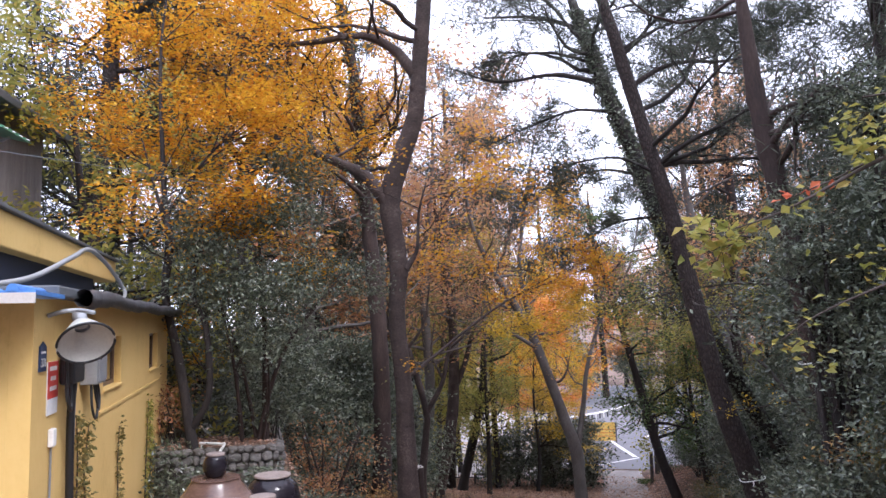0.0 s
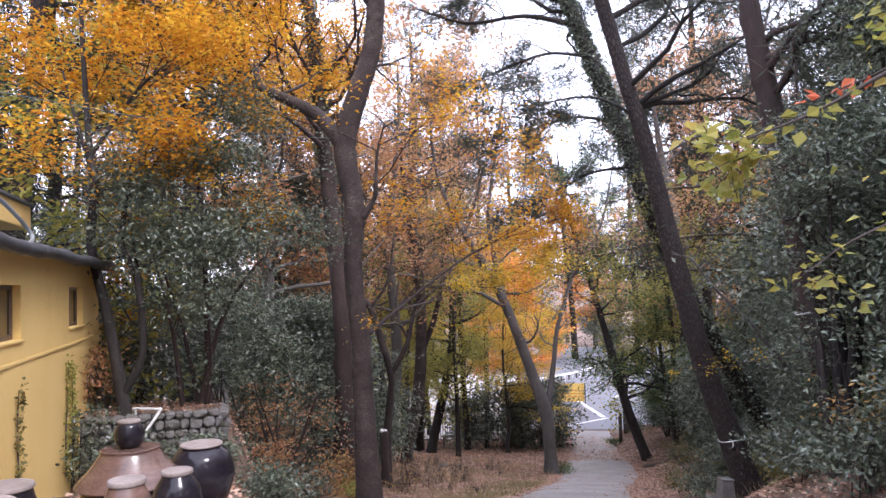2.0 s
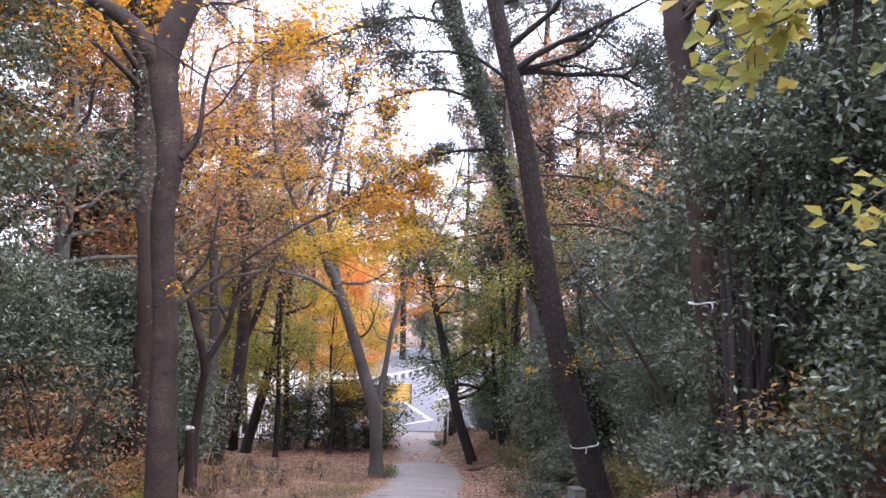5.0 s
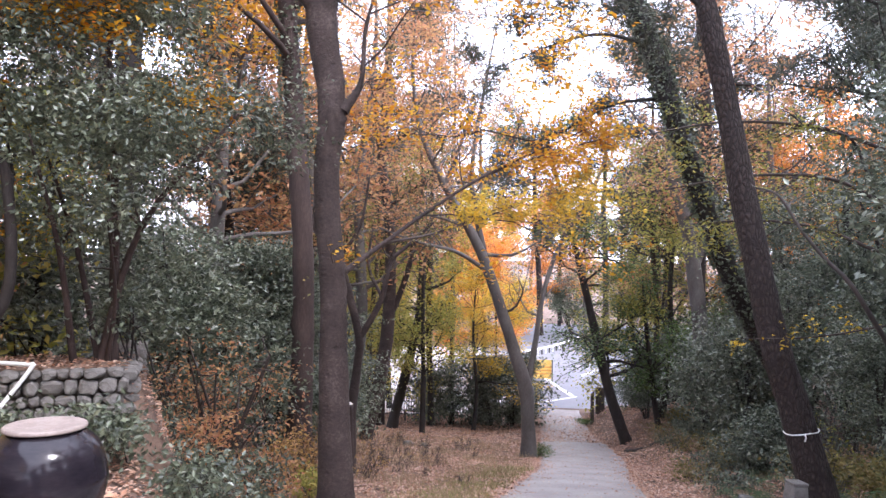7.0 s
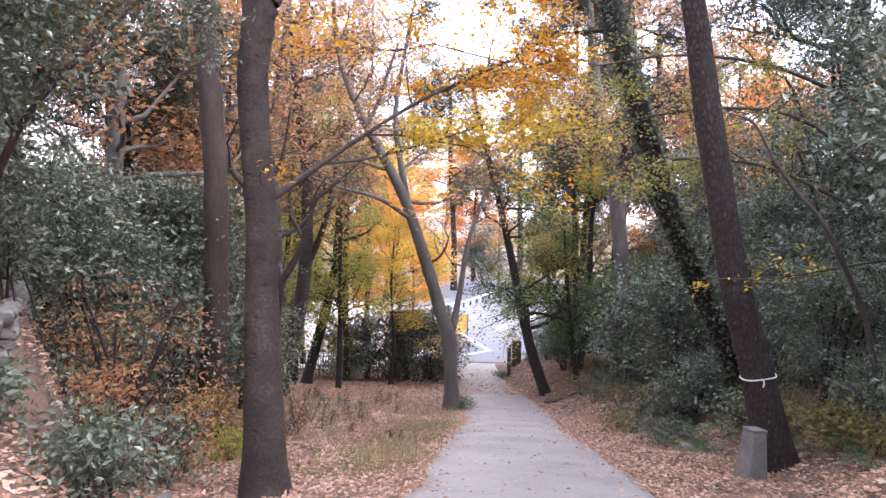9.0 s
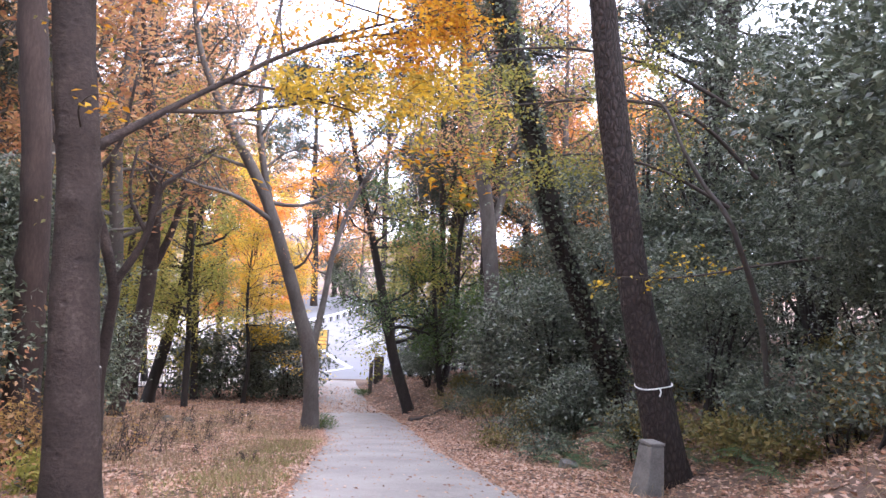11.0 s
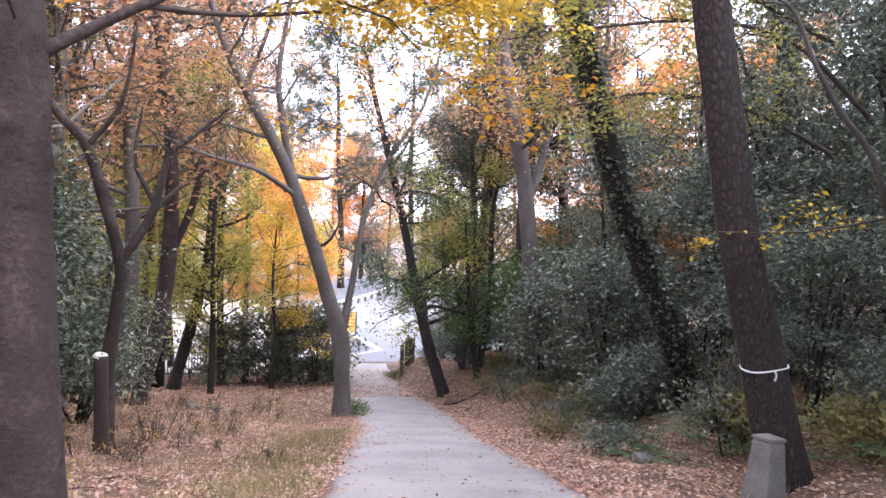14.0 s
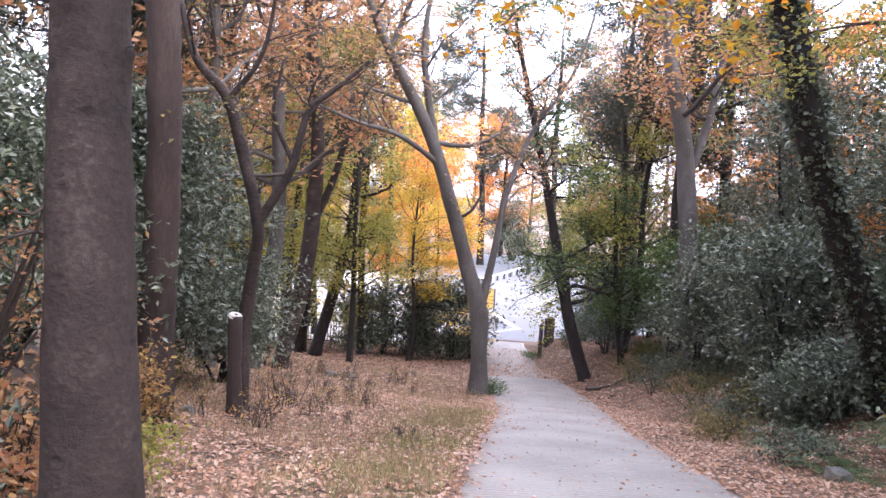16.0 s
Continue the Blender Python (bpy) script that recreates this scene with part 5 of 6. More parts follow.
for face, length in ((0, 2.7), (1, 3.5)):
    z = 0.0
    while z < 1.5:
        hh = r.uniform(0.13, 0.22)
        x = r.uniform(-0.1, 0.1)
        while x < length:
            w = r.uniform(0.12, 0.30)
            out = 0.05 + r.uniform(0, 0.05)
            o = part("stone", r.choice(stones), rw, at=(-out, -1.3 + x + w / 2, z + hh / 2) if face == 0 else (x + w / 2 - 0.05, -1.29 - out, z + hh / 2))
            o.scale = (r.uniform(0.24, 0.32), w * 1.06, hh * 1.1) if face == 0 else (w * 1.06, r.uniform(0.24, 0.32), hh * 1.1)
            o.rotation_euler = (r.uniform(-0.15, 0.15), r.uniform(-0.15, 0.15), r.uniform(-0.08, 0.08))
            x += w
        z += hh
rl = thing("handrail", at_wall(4.25, 1.35, 7.85), "white painted pipe handrail at the top of steps", "rail")
part("top_rail", pipe([(-0.55, 0.1, 0.12), (0.0, 0, 0.12), (0.06, -0.02, 0.08), (-0.25, -0.3, -0.5)], 0.03).mesh("top_rail", M["white_plastic"]), rl)
part("post", pipe([(-0.5, 0.1, -0.7), (-0.5, 0.1, 0.12)], 0.028).mesh("post", M["white_plastic"]), rl)

# ---- by the path ----
cp = thing("marker_post", (3.95, -21.35, 4.28), "tapered weathered concrete marker post beside the pine", "post")
bm = bmesh.new()
bmesh.ops.create_cone(bm, cap_ends=True, segments=4, radius1=0.33, radius2=0.20, depth=1.3, matrix=Matrix.Translation((0, 0, 0.52)) @ Matrix.Rotation(radians(45), 4, "Z"))
part("shaft", from_bm("shaft", bm, M["concrete_post"], 0.025), cp)
part("cap", from_bm("cap", box_bm((0.30, 0.30, 0.05), Matrix.Translation((0, 0, 1.197))), M["concrete_post"], 0.015), cp)
cp.rotation_euler = (0, radians(3), radians(14))


def cord(name, label, at, lean, radius, tail):
    ob = thing(name, at, label, "cord")
    th = np.linspace(0, 2 * np.pi, 30)
    so = Soup()
    so.add(*tube(np.stack([radius * np.cos(th), radius * np.sin(th), lean * np.cos(th) + 0.01 * np.sin(3 * th)], -1), np.full(30, 0.013), 6))
    part("loop", so.mesh("loop", M["cord"]), ob)
    part("tail", pipe([(-0.2 * radius, -radius - 0.01, 0), (-0.15 * radius, -radius - 0.03, -0.06), (-0.2 * radius, -radius - 0.02, -0.13)], 0.014).mesh("tail", M["cord"]), ob)
    return ob


cord("white_cord", "white cord tied round a leaning pine trunk", (4.335, -20.7, 6.28), 0.05, 0.305, 1)
cord("white_cord", "white cord tied round a reddish trunk", (4.14, -27.0, 9.6), 0.02, 0.235, 1)

# old timber posts at the end of the path
for k, (x, y, w, d, hgt) in enumerate([(5.65, 22.3, 0.28, 0.2, 2.5), (6.3, 22.9, 0.7, 0.35, 2.2)]):
    ob = thing("timber_post", (x, y, float(land(x, y)) - 0.1), "weathered old timber post at the end of the path", "post", "old timber posts")
    bm = box_bm((w, d, hgt), Matrix.Translation((0, 0, hgt / 2)))
    for v in bm.verts:
        if v.co.z > 1:
            v.co.z += 0.18 * math.sin(v.co.x * 9 + k)
    part("shaft", from_bm("shaft", bm, M["old_wood"], 0.02), ob)
    part("cord", from_bm("cord", box_bm((w + 0.02, d + 0.02, 0.05), Matrix.Translation((0, 0, hgt * 0.4))), M["old_wood"]), ob)

# yellow banner between posts across the road
bn = thing("banner", (3.7, 41.0, float(land(3.7, 41))), "yellow banner with orange stripes stretched between posts", "banner")
so = Soup()
u = np.linspace(0, 1, 16)
bxs = np.stack([-3.0 + 3.0 * u, 0.06 * np.sin(u * 9), np.zeros(16)], -1)
v = np.concatenate([bxs + [0, 0, 0.25], bxs + [0, 0, 2.2]])
k = np.arange(15)
so.add(v, np.stack([k, k + 1, k + 17, k + 16], -1))
so.add(v[:, :] + [0, 0.012, 0], np.stack([k, k + 16, k + 17, k + 1], -1))
part("cloth", so.mesh("cloth", M["banner"]), bn)
for z in (0.75, 1.1, 1.45):
    so = Soup()
    v = np.concatenate([bxs + [0, -0.01, z - 0.05], bxs + [0, -0.01, z + 0.05]])
    so.add(v, np.stack([k, k + 1, k + 17, k + 16], -1))
    part("stripe", so.mesh("stripe", M["banner_line"]), bn)
for x in (-3.05, 0.08):
    part("post", from_bm("post", box_bm((0.12, 0.12, 2.25), Matrix.Translation((x, 0, 1.1))), M["old_wood"], 0.02), bn)

# guard rail along the far side of the road
gr = thing("guard_rail", (0, 0, 0), "low black and white guard rail along the far road edge", "guard rail")
rail_line = spline([(-6, 50), (-1, 52), (4, 57), (9, 66), (15, 80)], 10)
rz = land(rail_line[:, 0], rail_line[:, 1])
so = Soup()
so.add(*tube(np.column_stack([rail_line, rz + 0.75]), np.full(len(rail_line), 0.12), 6))
part("rail", so.mesh("rail", M["paint_white"]), gr)
for k in range(0, len(rail_line)):
    part("post", from_bm("post", box_bm((0.16, 0.16, 0.85), Matrix.Translation((rail_line[k, 0], rail_line[k, 1], float(rz[k]) + 0.36))), M["black_rubber" if k % 2 else "paint_white"], 0.01), gr)

# dark railing before the yard
fe = thing("railing", (-10.0, 23.8, float(land(-10, 23.8))), "dark metal railing before the paved yard", "fence")
bar = from_bm("bar", box_bm((0.045, 0.045, 1.5)), M["black_rubber"])
for k in range(54):
    part("bar", bar, fe, at=(-5.3 + k * 0.2, 0, 0.85))
for z in (0.15, 1.6):
    part("rail", from_bm("rail", box_bm((10.9, 0.06, 0.07), Matrix.Translation((0, 0.055, z))), M["black_rubber"]), fe)
for x in (-5.5, -1.8, 1.9, 5.5):
    part("post", from_bm("post", box_bm((0.1, 0.1, 1.8), Matrix.Translation((x, 0.06, 0.85))), M["black_rubber"], 0.01), fe)
bench = thing("bench", (-8.0, 21.6, float(land(-8, 21.6))), "low plank bench at the edge of the clearing", "bench")
part("seat", from_bm("seat", box_bm((2.2, 0.4, 0.08), Matrix.Translation((0, 0, 0.75))), M["old_wood"], 0.01), bench)
for x in (-0.9, 0.9):
    part("leg", from_bm("leg", box_bm((0.12, 0.34, 0.75), Matrix.Translation((x, 0, 0.335))), M["old_wood"], 0.01), bench)

# overhead wire
for pts in ([(-16, -32, 14.6), (-9.65, -30, 13.6), (-4.4, -23.9, 13.5), (2.3, -18.4, 15.3), (6.5, -25.0, 15.2), (12, -34, 15.6)],):
    wr = thing("overhead_wire", (0, 0, 0), "thin grey overhead wire strung between trees", "wire")
    part("strand", pipe(pts, 0.007, 5).mesh("strand", M["roof_grey"]), wr)


# ---- overhanging sprays ----
def spray(name, label, pts, leaf, seed, per=10, size=0.12, spread=0.14, twigs=9, tl=0.8, aspect=0.6, flat=0.6, droop=0.15, bark="twig"):
    """A long drooping branch with side twigs and single leaves."""
    rng = np.random.RandomState(seed)
    ln = spline(pts, 6)
    ob = thing(name, ln[0, :3], label, "branch")
    so = Soup()
    so.add(*tube(ln[:, :3], ln[:, 3], 6))
    part("limb", so.mesh("limb", M[bark], ln[0, :3]), ob)
    tips = list(ln[len(ln) // 3:, :3])
    for k in range(twigs):
        i = rng.randint(len(ln) // 4, len(ln))
        t = ln[min(i, len(ln) - 2) + 1, :3] - ln[min(i, len(ln) - 2), :3]
        d = t / np.linalg.norm(t) + rng.normal(0, 0.7, 3) * [1, 1, 0.45]
        tw = Soup()
        grow(rng, tw, tips, ln[i, :3], d, tl * rng.uniform(0.6, 1.3), ln[i, 3] * 0.6, 1, -0.03, 3, 0.2)
        part("twig", tw.mesh("twig", M[bark], ln[0, :3]), ob)
    t = np.repeat(np.array(tips), per, 0)
    t = t + rng.normal(0, spread, t.shape) * [1, 1, 0.5]
    lf = Soup()
    lf.add(*leaf_quads(rng, t, size, aspect, flat, droop))
    part("foliage", lf.mesh("foliage", M[leaf], ln[0, :3], False), ob)
    return ob


# creeper and saplings hanging over the bank near the start
spray("maple_branch", "drooping branch with large yellow-green maple leaves", [(6.2, -31.5, 12.6, 0.04), (4.6, -32.4, 12.5, 0.03), (3.2, -33.0, 12.0, 0.022), (2.2, -33.2, 11.5, 0.012), (1.6, -33.1, 11.3, 0.006)], "lime", 400, 2, 0.13, 0.10, 6, 0.5, 0.85)
spray("maple_branch", "thin branch with a few scarlet leaves", [(3.0, -32.95, 11.95, 0.012), (2.7, -33.05, 11.8, 0.009), (2.45, -33.1, 11.7, 0.007), (2.2, -33.1, 11.6, 0.005)], "scarlet", 401, 1, 0.11, 0.03, 0, 0.3, 0.7, flat=0.2, droop=0.9)
spray("maple_branch", "branch with pale yellow leaves over the bank", [(6.5, -32, 11.2, 0.04), (5.0, -32.6, 11.2, 0.03), (3.6, -33.0, 10.9, 0.02), (2.5, -33.2, 10.5, 0.01), (2.0, -33.3, 10.2, 0.005)], "lime", 402, 2, 0.10, 0.12, 7, 0.6, 0.8)
spray("maple_branch", "branch with withered olive leaves over the bank", [(7.2, -30, 13.4, 0.05), (5.6, -31.0, 13.5, 0.035), (4.4, -31.6, 13.1, 0.025), (3.4, -32.0, 12.9, 0.01)], "lime", 403, 2, 0.12, 0.14, 7, 0.6, 0.8)
# yellow-green maple sprays over the lower path
for k, pts in enumerate([[(7.6, -18.6, 10.2, 0.05), (5.8, -19.0, 11.2, 0.04), (4.0, -19.4, 11.3, 0.03), (2.2, -19.6, 11.0, 0.02), (0.8, -19.6, 10.7, 0.01)],
                         [(7.4, -18.0, 9.6, 0.05), (5.6, -18.0, 10.3, 0.035), (3.8, -18.2, 10.4, 0.025), (2.4, -18.2, 10.1, 0.012)],
                         [(8.6, -16.5, 12.0, 0.06), (6.4, -16.5, 12.8, 0.045), (4.0, -16.8, 12.9, 0.03), (1.8, -17, 12.5, 0.015)],
                         [(6.9, -21.4, 8.6, 0.03), (5.6, -21.5, 8.4, 0.02), (4.2, -21.6, 8.15, 0.014), (2.9, -21.7, 8.1, 0.007)]]):
    spray("maple_branch", "long level maple spray with yellow-green leaves" if k < 3 else "thin level twig with amber leaves", pts, "lime" if k < 3 else "gold", 410 + k, 7 if k < 3 else 2, 0.085, 0.18 if k < 3 else 0.06, 16 if k < 3 else 4, 1.1 if k < 3 else 0.5)
# golden spray from the tall grey-brown tree
spray("beech_branch", "level branch with golden leaves", [(-3.3, -23.45, 9.68, 0.03), (-2.6, -22.8, 9.85, 0.022), (-1.7, -22.0, 10.2, 0.016), (-0.8, -21.3, 10.6, 0.01), (0.2, -20.6, 10.9, 0.006)], "gold", 420, 13, 0.085, 0.14, 16, 0.9)
spray("beech_branch", "level branch with golden-orange leaves", [(-2.73, -22.9, 10.16, 0.03), (-1.7, -22.0, 10.95, 0.022), (-0.4, -21.2, 11.5, 0.016), (1.0, -20.4, 12.0, 0.008)], "orange", 421, 12, 0.09, 0.16, 16, 1.0)
spray("beech_branch", "twig with a few pale orange leaves on a trunk", [(-3.95, -24.1, 9.35, 0.012), (-3.9, -24.4, 9.5, 0.008), (-3.7, -24.6, 9.6, 0.005), (-3.4, -24.7, 9.5, 0.003)], "orange", 422, 1, 0.10, 0.06, 1, 0.3, 0.6)
# dark pine boughs reaching into the open sky
for k, pts in enumerate([[(1.8, -14.2, 17.9, 0.07), (0.3, -14.5, 18.0, 0.05), (-1.4, -14.8, 17.4, 0.035), (-2.8, -15.0, 16.8, 0.015)],
                         [(2.6, -14.8, 15.4, 0.06), (1.2, -15.2, 15.6, 0.045), (-0.2, -15.5, 15.2, 0.03), (-1.4, -15.8, 14.6, 0.012)],
                         [(1.2, -13.6, 20.0, 0.07), (-0.6, -13.6, 20.6, 0.05), (-2.6, -13.7, 20.4, 0.03), (-4.0, -13.8, 19.8, 0.012)],
                         [(2.4, -21.1, 14.2, 0.05), (1.4, -21.6, 14.6, 0.035), (0.4, -22.0, 14.5, 0.022), (-0.5, -22.3, 14.2, 0.01)],
                         [(3.0, -15.0, 13.9, 0.06), (1.6, -14.6, 13.8, 0.04), (0.4, -14.2, 13.2, 0.025), (-0.6, -13.9, 12.8, 0.01)],
                         [(1.5, -21.3, 17.6, 0.06), (3.0, -21.5, 18.2, 0.04), (4.6, -21.8, 18.0, 0.025), (6.0, -22.0, 17.4, 0.01)],
                         [(0.8, -13.2, 21.8, 0.06), (2.6, -13.0, 22.4, 0.04), (4.6, -12.8, 22.2, 0.025), (6.2, -12.6, 21.6, 0.01)]]):
    spray("pine_branch", "dark pine branch with needle tufts against the sky", pts, "needle", 430 + k, 16, 0.26, 0.13, 12, 1.1, 0.09, 0.3, -0.1, "dark_bark")
# bare pale branch on the bank
pb = woody("bare_branch_tree", "small tree with one pale bare winding branch", "tree", [(6.9, -20.4, 5.4, 0.055), (5.9, -21.3, 7.4, 0.05), (4.85, -22.0, 8.75, 0.042), (4.5, -22.1, 9.2, 0.038), (4.15, -22.1, 9.55, 0.034), (3.7, -22.2, 10.05, 0.028), (3.3, -22.3, 10.6, 0.022), (2.9, -22.3, 10.75, 0.01)], (), "grey_bark", 423, 3, 0.7, 0.7, 0, 2, per=0)


# ---- the forest floor ----
def scatter(rng, n, x0, x1, y0, y1, keep):
    x, y = rng.uniform(x0, x1, n), rng.uniform(y0, y1, n)
    m = keep(x, y, rng.uniform(0, 1, n))
    x, y = x[m], y[m]
    return np.stack([x, y, land(x, y)], -1)


rng = np.random.RandomState(77)


def off_path(x, y, u):
    edge = np.maximum(path_left(y) - x, x - path_right(y))
    return (edge > -0.05) | ((edge > -0.9) & (u < 0.22 * np.exp(edge * 3))) | ((edge <= -0.05) & (u < 0.012)) | ((edge <= 0) & (y > 10) & (u < 0.8))


p1 = scatter(rng, 115000, -11, 9, -27, -2, off_path)
p2 = scatter(rng, 50000, -13, 13, -2, 26, off_path)
p3 = scatter(rng, 34000, -7, 9, -44, -27, lambda x, y, u: off_path(x, y, u) & (u < 1.2 * (1 - step(-38, -44, y))))
lt = Soup()
for p, size in ((p1, 0.085), (p2, 0.14), (p3, 0.09)):
    p[:, 2] += rng.uniform(0.005, 0.04, len(p))
    lt.add(*leaf_quads(rng, p, size, 0.62, 0.82))
tagged(new("fallen_leaves", lt.mesh("fallen_leaves", M["litter"], (0, 0, 0), False)), "brown and orange fallen leaves strewn over the ground", "fallen leaves", kind="stuff")

# leaves that lie singly on the concrete
few = scatter(rng, 1500, -3, 5, -27, 12, lambda x, y, u: (x > path_left(y)) & (x < path_right(y)))
few[:, 2] += 0.045
lt = Soup()
lt.add(*leaf_quads(rng, few, 0.06, 0.6, 0.85))
tagged(new("scattered_leaves", lt.mesh("scattered_leaves", M["litter"], (0, 0, 0), False)), "single pale fallen leaves on the concrete path", "fallen leaves", kind="stuff")


def blades(name, label, pts, hgt, width, leaf, rng, bend=0.5):
    n = len(pts)
    th = rng.uniform(0, 2 * np.pi, n)
    side = np.stack([np.cos(th), np.sin(th), 0 * th], -1)
    lean = np.stack([rng.normal(0, bend, n), rng.normal(0, bend, n), np.ones(n)], -1)
    h = (hgt * rng.uniform(0.5, 1.25, n))[:, None]
    w = width * rng.uniform(0.7, 1.3, n)[:, None]
    tip = pts + lean * h
    v = np.stack([pts - side * w, pts + side * w, tip + side * w * 0.15, tip - side * w * 0.15], 1).reshape(-1, 3)
    so = Soup()
    so.add(v, np.arange(4 * n).reshape(-1, 4))
    return tagged(new(name, so.mesh(name, M[leaf], (0, 0, 0), False)), label, "grass", kind="stuff")


def verge(x, y, u):
    e = path_left(y) - x
    return (e > 0.1) & (u < np.exp(-((e - 1.0) / 0.9) ** 2) * (0.35 + 0.65 * np.sin(y * 0.9) ** 2))


g1 = scatter(rng, 30000, -6, 1, -22, -8, verge)
blades("grass", "short green-yellow grass along the path edge", g1, 0.14, 0.008, "grass", rng)
g2 = scatter(rng, 26000, -11, 0.4, -22, 8, lambda x, y, u: (path_left(y) - x > 0.3) & (u < 0.2 + 0.5 * (np.sin(x * 1.3 + 1) * np.cos(y * 0.8) > 0.2)))
blades("dry_grass", "tan dry grass and weed stalks in the clearing", g2, 0.3, 0.009, "dry_grass", rng, 0.4)
g3 = scatter(rng, 16000, 2.5, 11, -30, 12, lambda x, y, u: (x - path_right(y) > 1.2) & (u < 0.5))
blades("dry_grass", "dry stalks and weeds on the bank", g3, 0.22, 0.006, "dry_grass", rng, 0.6)

# dry weeds standing in the clearing
for k in range(46):
    x, y = rng.uniform(-10, -0.6), rng.uniform(-19, 6)
    if x > path_left(y) - 0.8 or (abs(x + 7.1) < 0.8 and abs(y + 14.9) < 0.8):
        continue
    r0 = rng.uniform(0.22, 0.5)
    bush("dry_weed", "withered brown weed standing in the clearing", "weed", foot(x, y), [(rng.normal(0, 0.1), rng.normal(0, 0.1), r0 * 0.9, r0 * 0.6), (rng.normal(0, 0.15), 0.1, r0 * 1.3, r0 * 0.45)],
         "dry_grass" if k % 3 else "brown_leaf", 70, 0.06, 500 + k, stems=7, bark="twig", group="withered weeds")

# small shrubs at the foot of the bank
shr = [(4.4, -15.5, 0.5, "evergreen"), (7.4, -16.0, 0.9, "evergreen"), (6.0, -23.4, 0.7, "olive"), (5.2, -24.6, 0.6, "brown_leaf"), (4.6, -12.2, 0.5, "olive"), (5.6, -10.2, 0.7, "evergreen"), (6.2, -6.2, 0.7, "olive"), (4.9, -27.2, 0.8, "midgreen"), (4.4, -29.2, 0.7, "brown_leaf"), (6.4, -1.2, 0.7, "evergreen"), (7.0, 3.6, 0.7, "olive"), (5.6, -22.4, 0.35, "olive"),
       (-6.6, -17.8, 0.5, "brown_leaf"), (-5.2, -20.5, 0.35, "lime"), (-9.0, -12.8, 0.8, "evergreen"), (-8.3, -10.6, 0.8, "olive"), (-9.3, -25.0, 0.7, "evergreen"), (0.5, 0.25, 0.4, "midgreen"), (5.1, 21.9, 0.35, "midgreen"), (6.9, 19.0, 0.8, "midgreen")]
for k, (x, y, r0, leaf) in enumerate(shr):
    bush("low_shrub", {"evergreen": "low glossy dark green shrub", "midgreen": "low green leafy shrub", "olive": "low olive-brown shrub", "brown_leaf": "low withered brown shrub", "lime": "small yellow-green sapling"}[leaf] + " rooted in fallen leaves",
         "shrub", foot(x, y), [(rng.normal(0, r0 * 0.4), rng.normal(0, r0 * 0.4), r0 * rng.uniform(0.6, 1.3), r0 * 0.6) for _ in range(5)], leaf, 900, 0.09, 600 + k, stems=8, bark="twig")


# ---- ferns ----
def fern(x, y, size, seed):
    rng = np.random.RandomState(seed)
    ob = thing("fern", foot(x, y), "green fern with arching fronds on the bank", "fern", "ferns on the bank")
    for k in range(8):
        th = k * 0.785 + rng.uniform(-0.3, 0.3)
        d = np.array([math.cos(th), math.sin(th), 0])
        t = np.linspace(0, 1, 16)[:, None]
        rib = d * t * size + np.array([0, 0, 1]) * (size * (0.9 * t - 0.85 * t * t))
        so = Soup()
        so.add(*tube(rib, np.linspace(0.006, 0.002, 16), 3))
        side = np.cross(d, [0, 0, 1])
        w = size * 0.24 * np.sin(np.pi * (0.12 + 0.86 * t[1:]))
        for s in (-1, 1):
            b = rib[1:]
            tip = b + side * s * w + d * w * 0.35 - [0, 0, 0.02]
            q = d * size * 0.022
            so.add(np.stack([b - q, b + (tip - b) * 0.6 - q, tip, b + (tip - b) * 0.6 + q], 1).reshape(-1, 3), np.arange(60).reshape(-1, 4))
        part("frond", so.mesh("frond", M["fern"], (0, 0, 0), False), ob)
    return ob


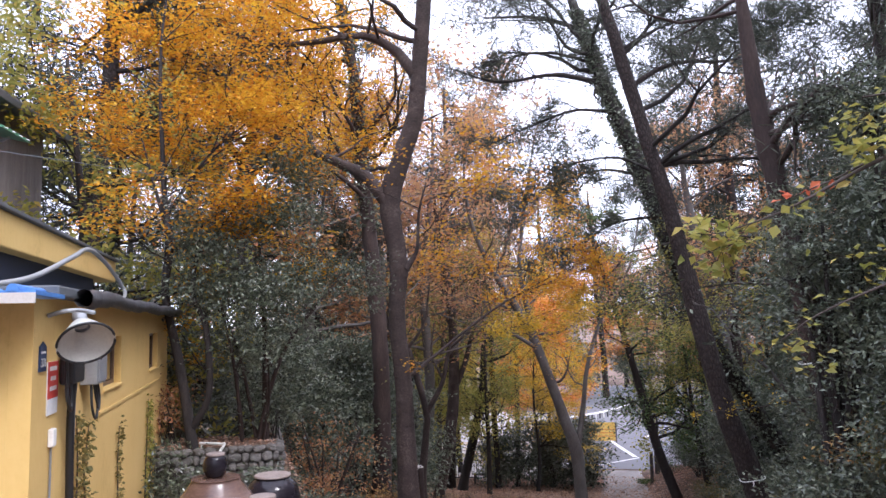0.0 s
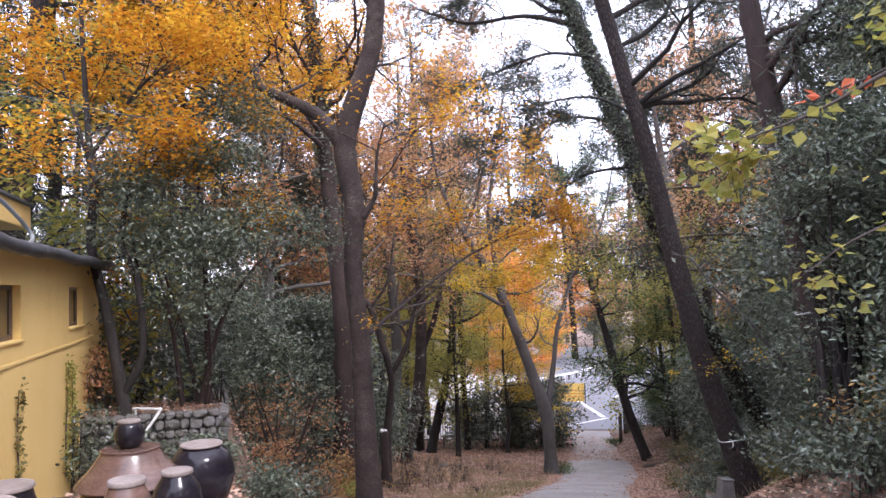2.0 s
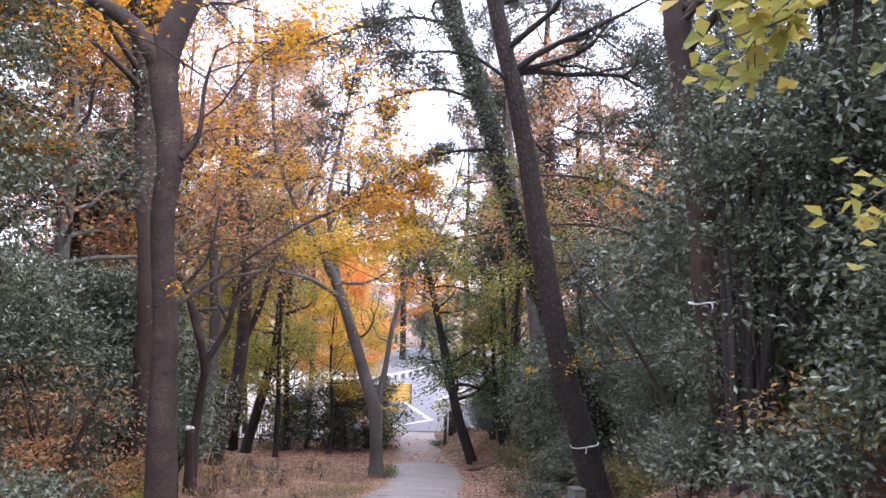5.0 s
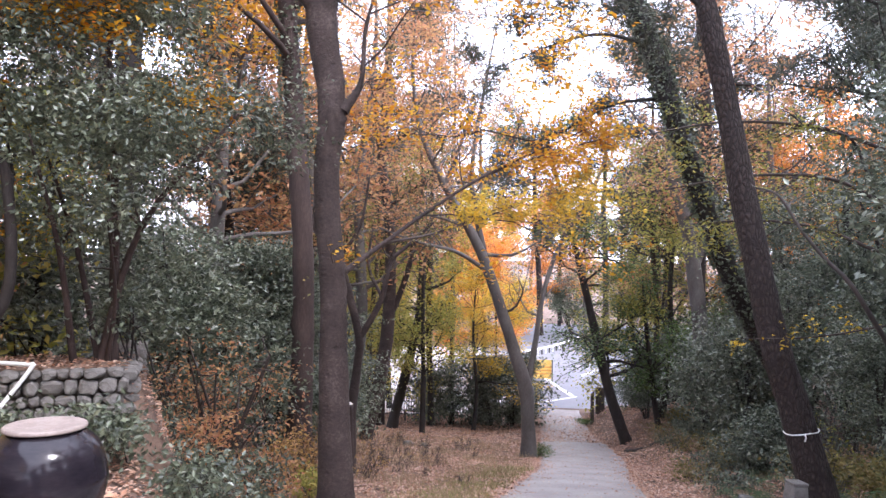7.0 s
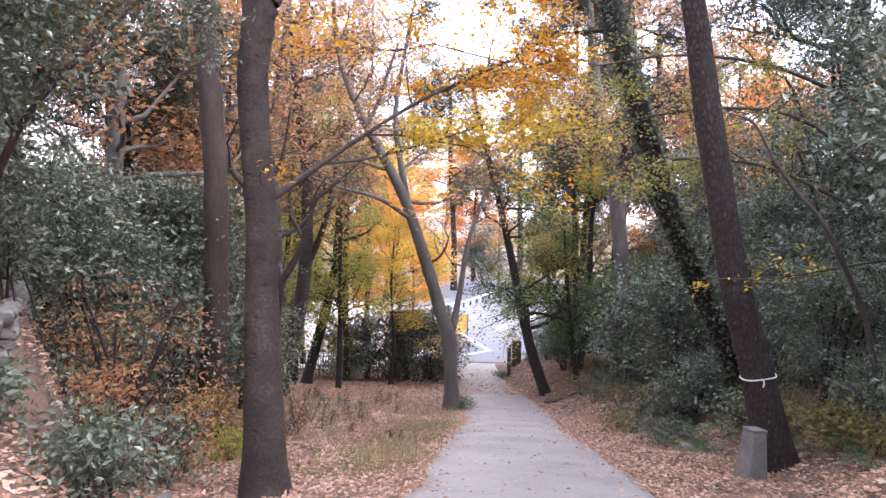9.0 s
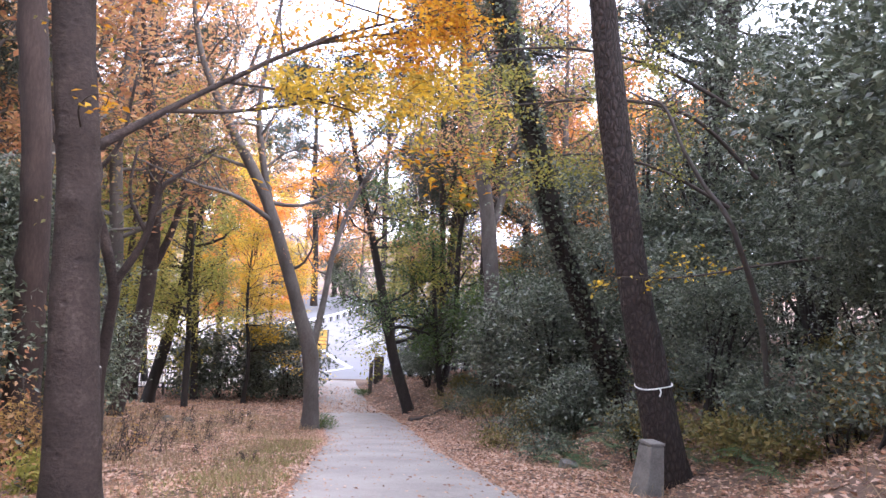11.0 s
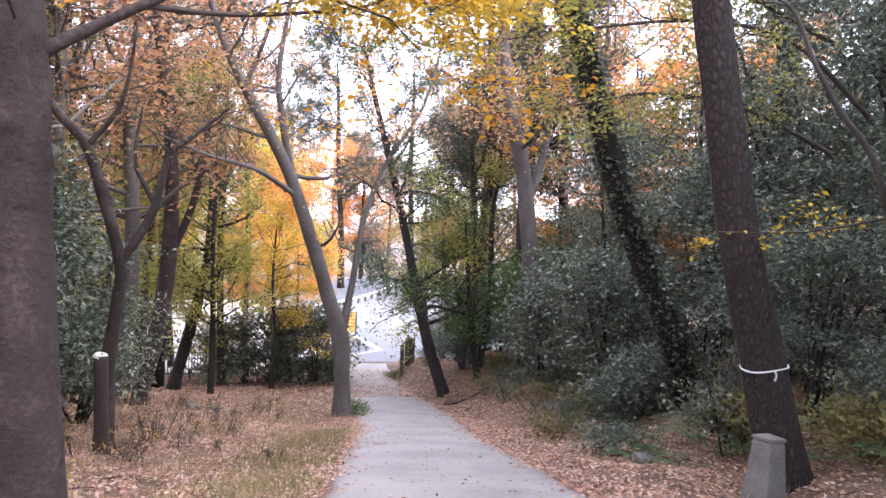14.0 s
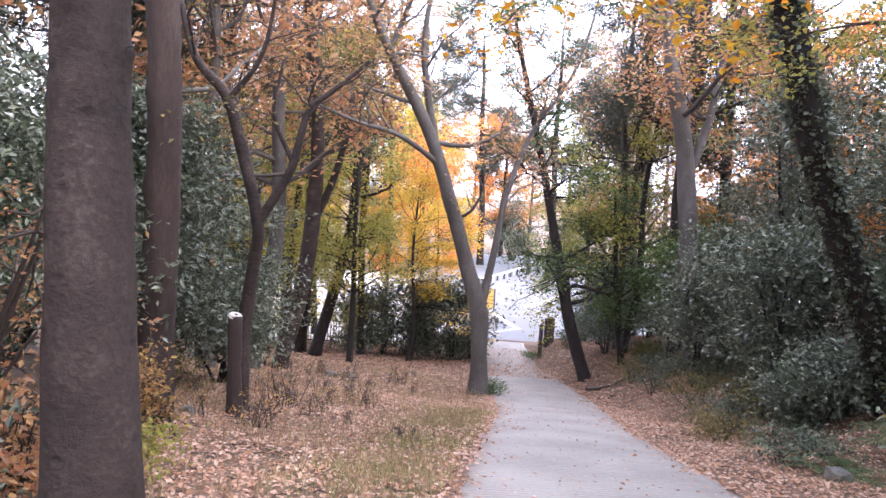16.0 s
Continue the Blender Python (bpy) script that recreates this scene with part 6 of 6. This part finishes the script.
for k, (x, y, s) in enumerate([(4.7, -16.4, 0.8), (5.3, -15.6, 0.9), (5.9, -16.4, 0.8), (5.0, -17.4, 0.7), (6.5, -15.4, 0.9), (6.3, -17.4, 0.8), (5.0, -14.2, 0.7), (5.5, -19.2, 0.7), (6.1, -13.4, 0.8), (5.6, -21.8, 0.7), (6.8, -22.6, 0.8), (5.9, -24.4, 0.7), (4.9, -23.4, 0.6), (6.5, -26.2, 0.7), (5.0, -26.4, 0.6), (5.7, -20.2, 0.7), (7.2, -21.4, 0.8)]):
    fern(x, y, s, 700 + k)

# twigs and sticks among the leaves
sp = scatter(rng, 2600, -10, 9, -28, 6, lambda x, y, u: np.maximum(path_left(y) - x, x - path_right(y)) > 0.3)
sp[:, 2] += 0.03
stk = Soup()
for q in sp:
    a, l2 = rng.uniform(0, 2 * np.pi), rng.uniform(0.12, 0.5)
    e = np.array([math.cos(a) * l2, math.sin(a) * l2, 0])
    e[2] = float(np.interp(q[1] + e[1], FINE, G_T) - np.interp(q[1], FINE, G_T)) * 0.9
    stk.add(*tube([q - e / 2, q + rng.normal(0, 0.02, 3), q + e / 2], [0.008, 0.007, 0.004], 3))
tagged(new("fallen_twigs", stk.mesh("fallen_twigs", M["twig"])), "thin fallen twigs lying among leaves", "twigs", kind="stuff")

# fallen branches and stones
for k, (x, y, l, a) in enumerate([(6.6, 5.2, 3.0, 25), (6.9, -23.0, 2.2, 5), (7.0, -15.0, 1.6, 60), (-8.2, -20.6, 1.8, 120)]):
    z = float(land(x, y))
    br = thing("fallen_branch", (x, y, z), "weathered fallen branch lying on leaves", "branch")
    d = np.array([math.cos(radians(a)), math.sin(radians(a))])
    pts = [(d[0] * u * l, d[1] * u * l, float(land(x + d[0] * u * l, y + d[1] * u * l)) - z + 0.05) for u in (-0.5, -0.2, 0.2, 0.5)]
    ln = spline(pts, 5)
    so = Soup()
    so.add(*tube(ln, np.linspace(0.09, 0.04, len(ln)), 7, 0.1, np.random.RandomState(k)))
    part("limb", so.mesh("limb", M["old_wood"]), br)
for k, (x, y, s) in enumerate([(4.6, -16.9, 0.3), (-6.2, 2.9, 0.4), (-5.3, 2.2, 0.3), (-6.7, -14.0, 0.22), (-5.0, -24.6, 0.16)]):
    ob = thing("boulder", (x, y, float(land(x, y)) + s * 0.2), "grey half-buried boulder among fallen leaves", "stone", mesh=stones[k % 8])
    ob.scale = (s * 1.6, s * 1.2, s)
    ob.rotation_euler = (0.1, 0.2, k)
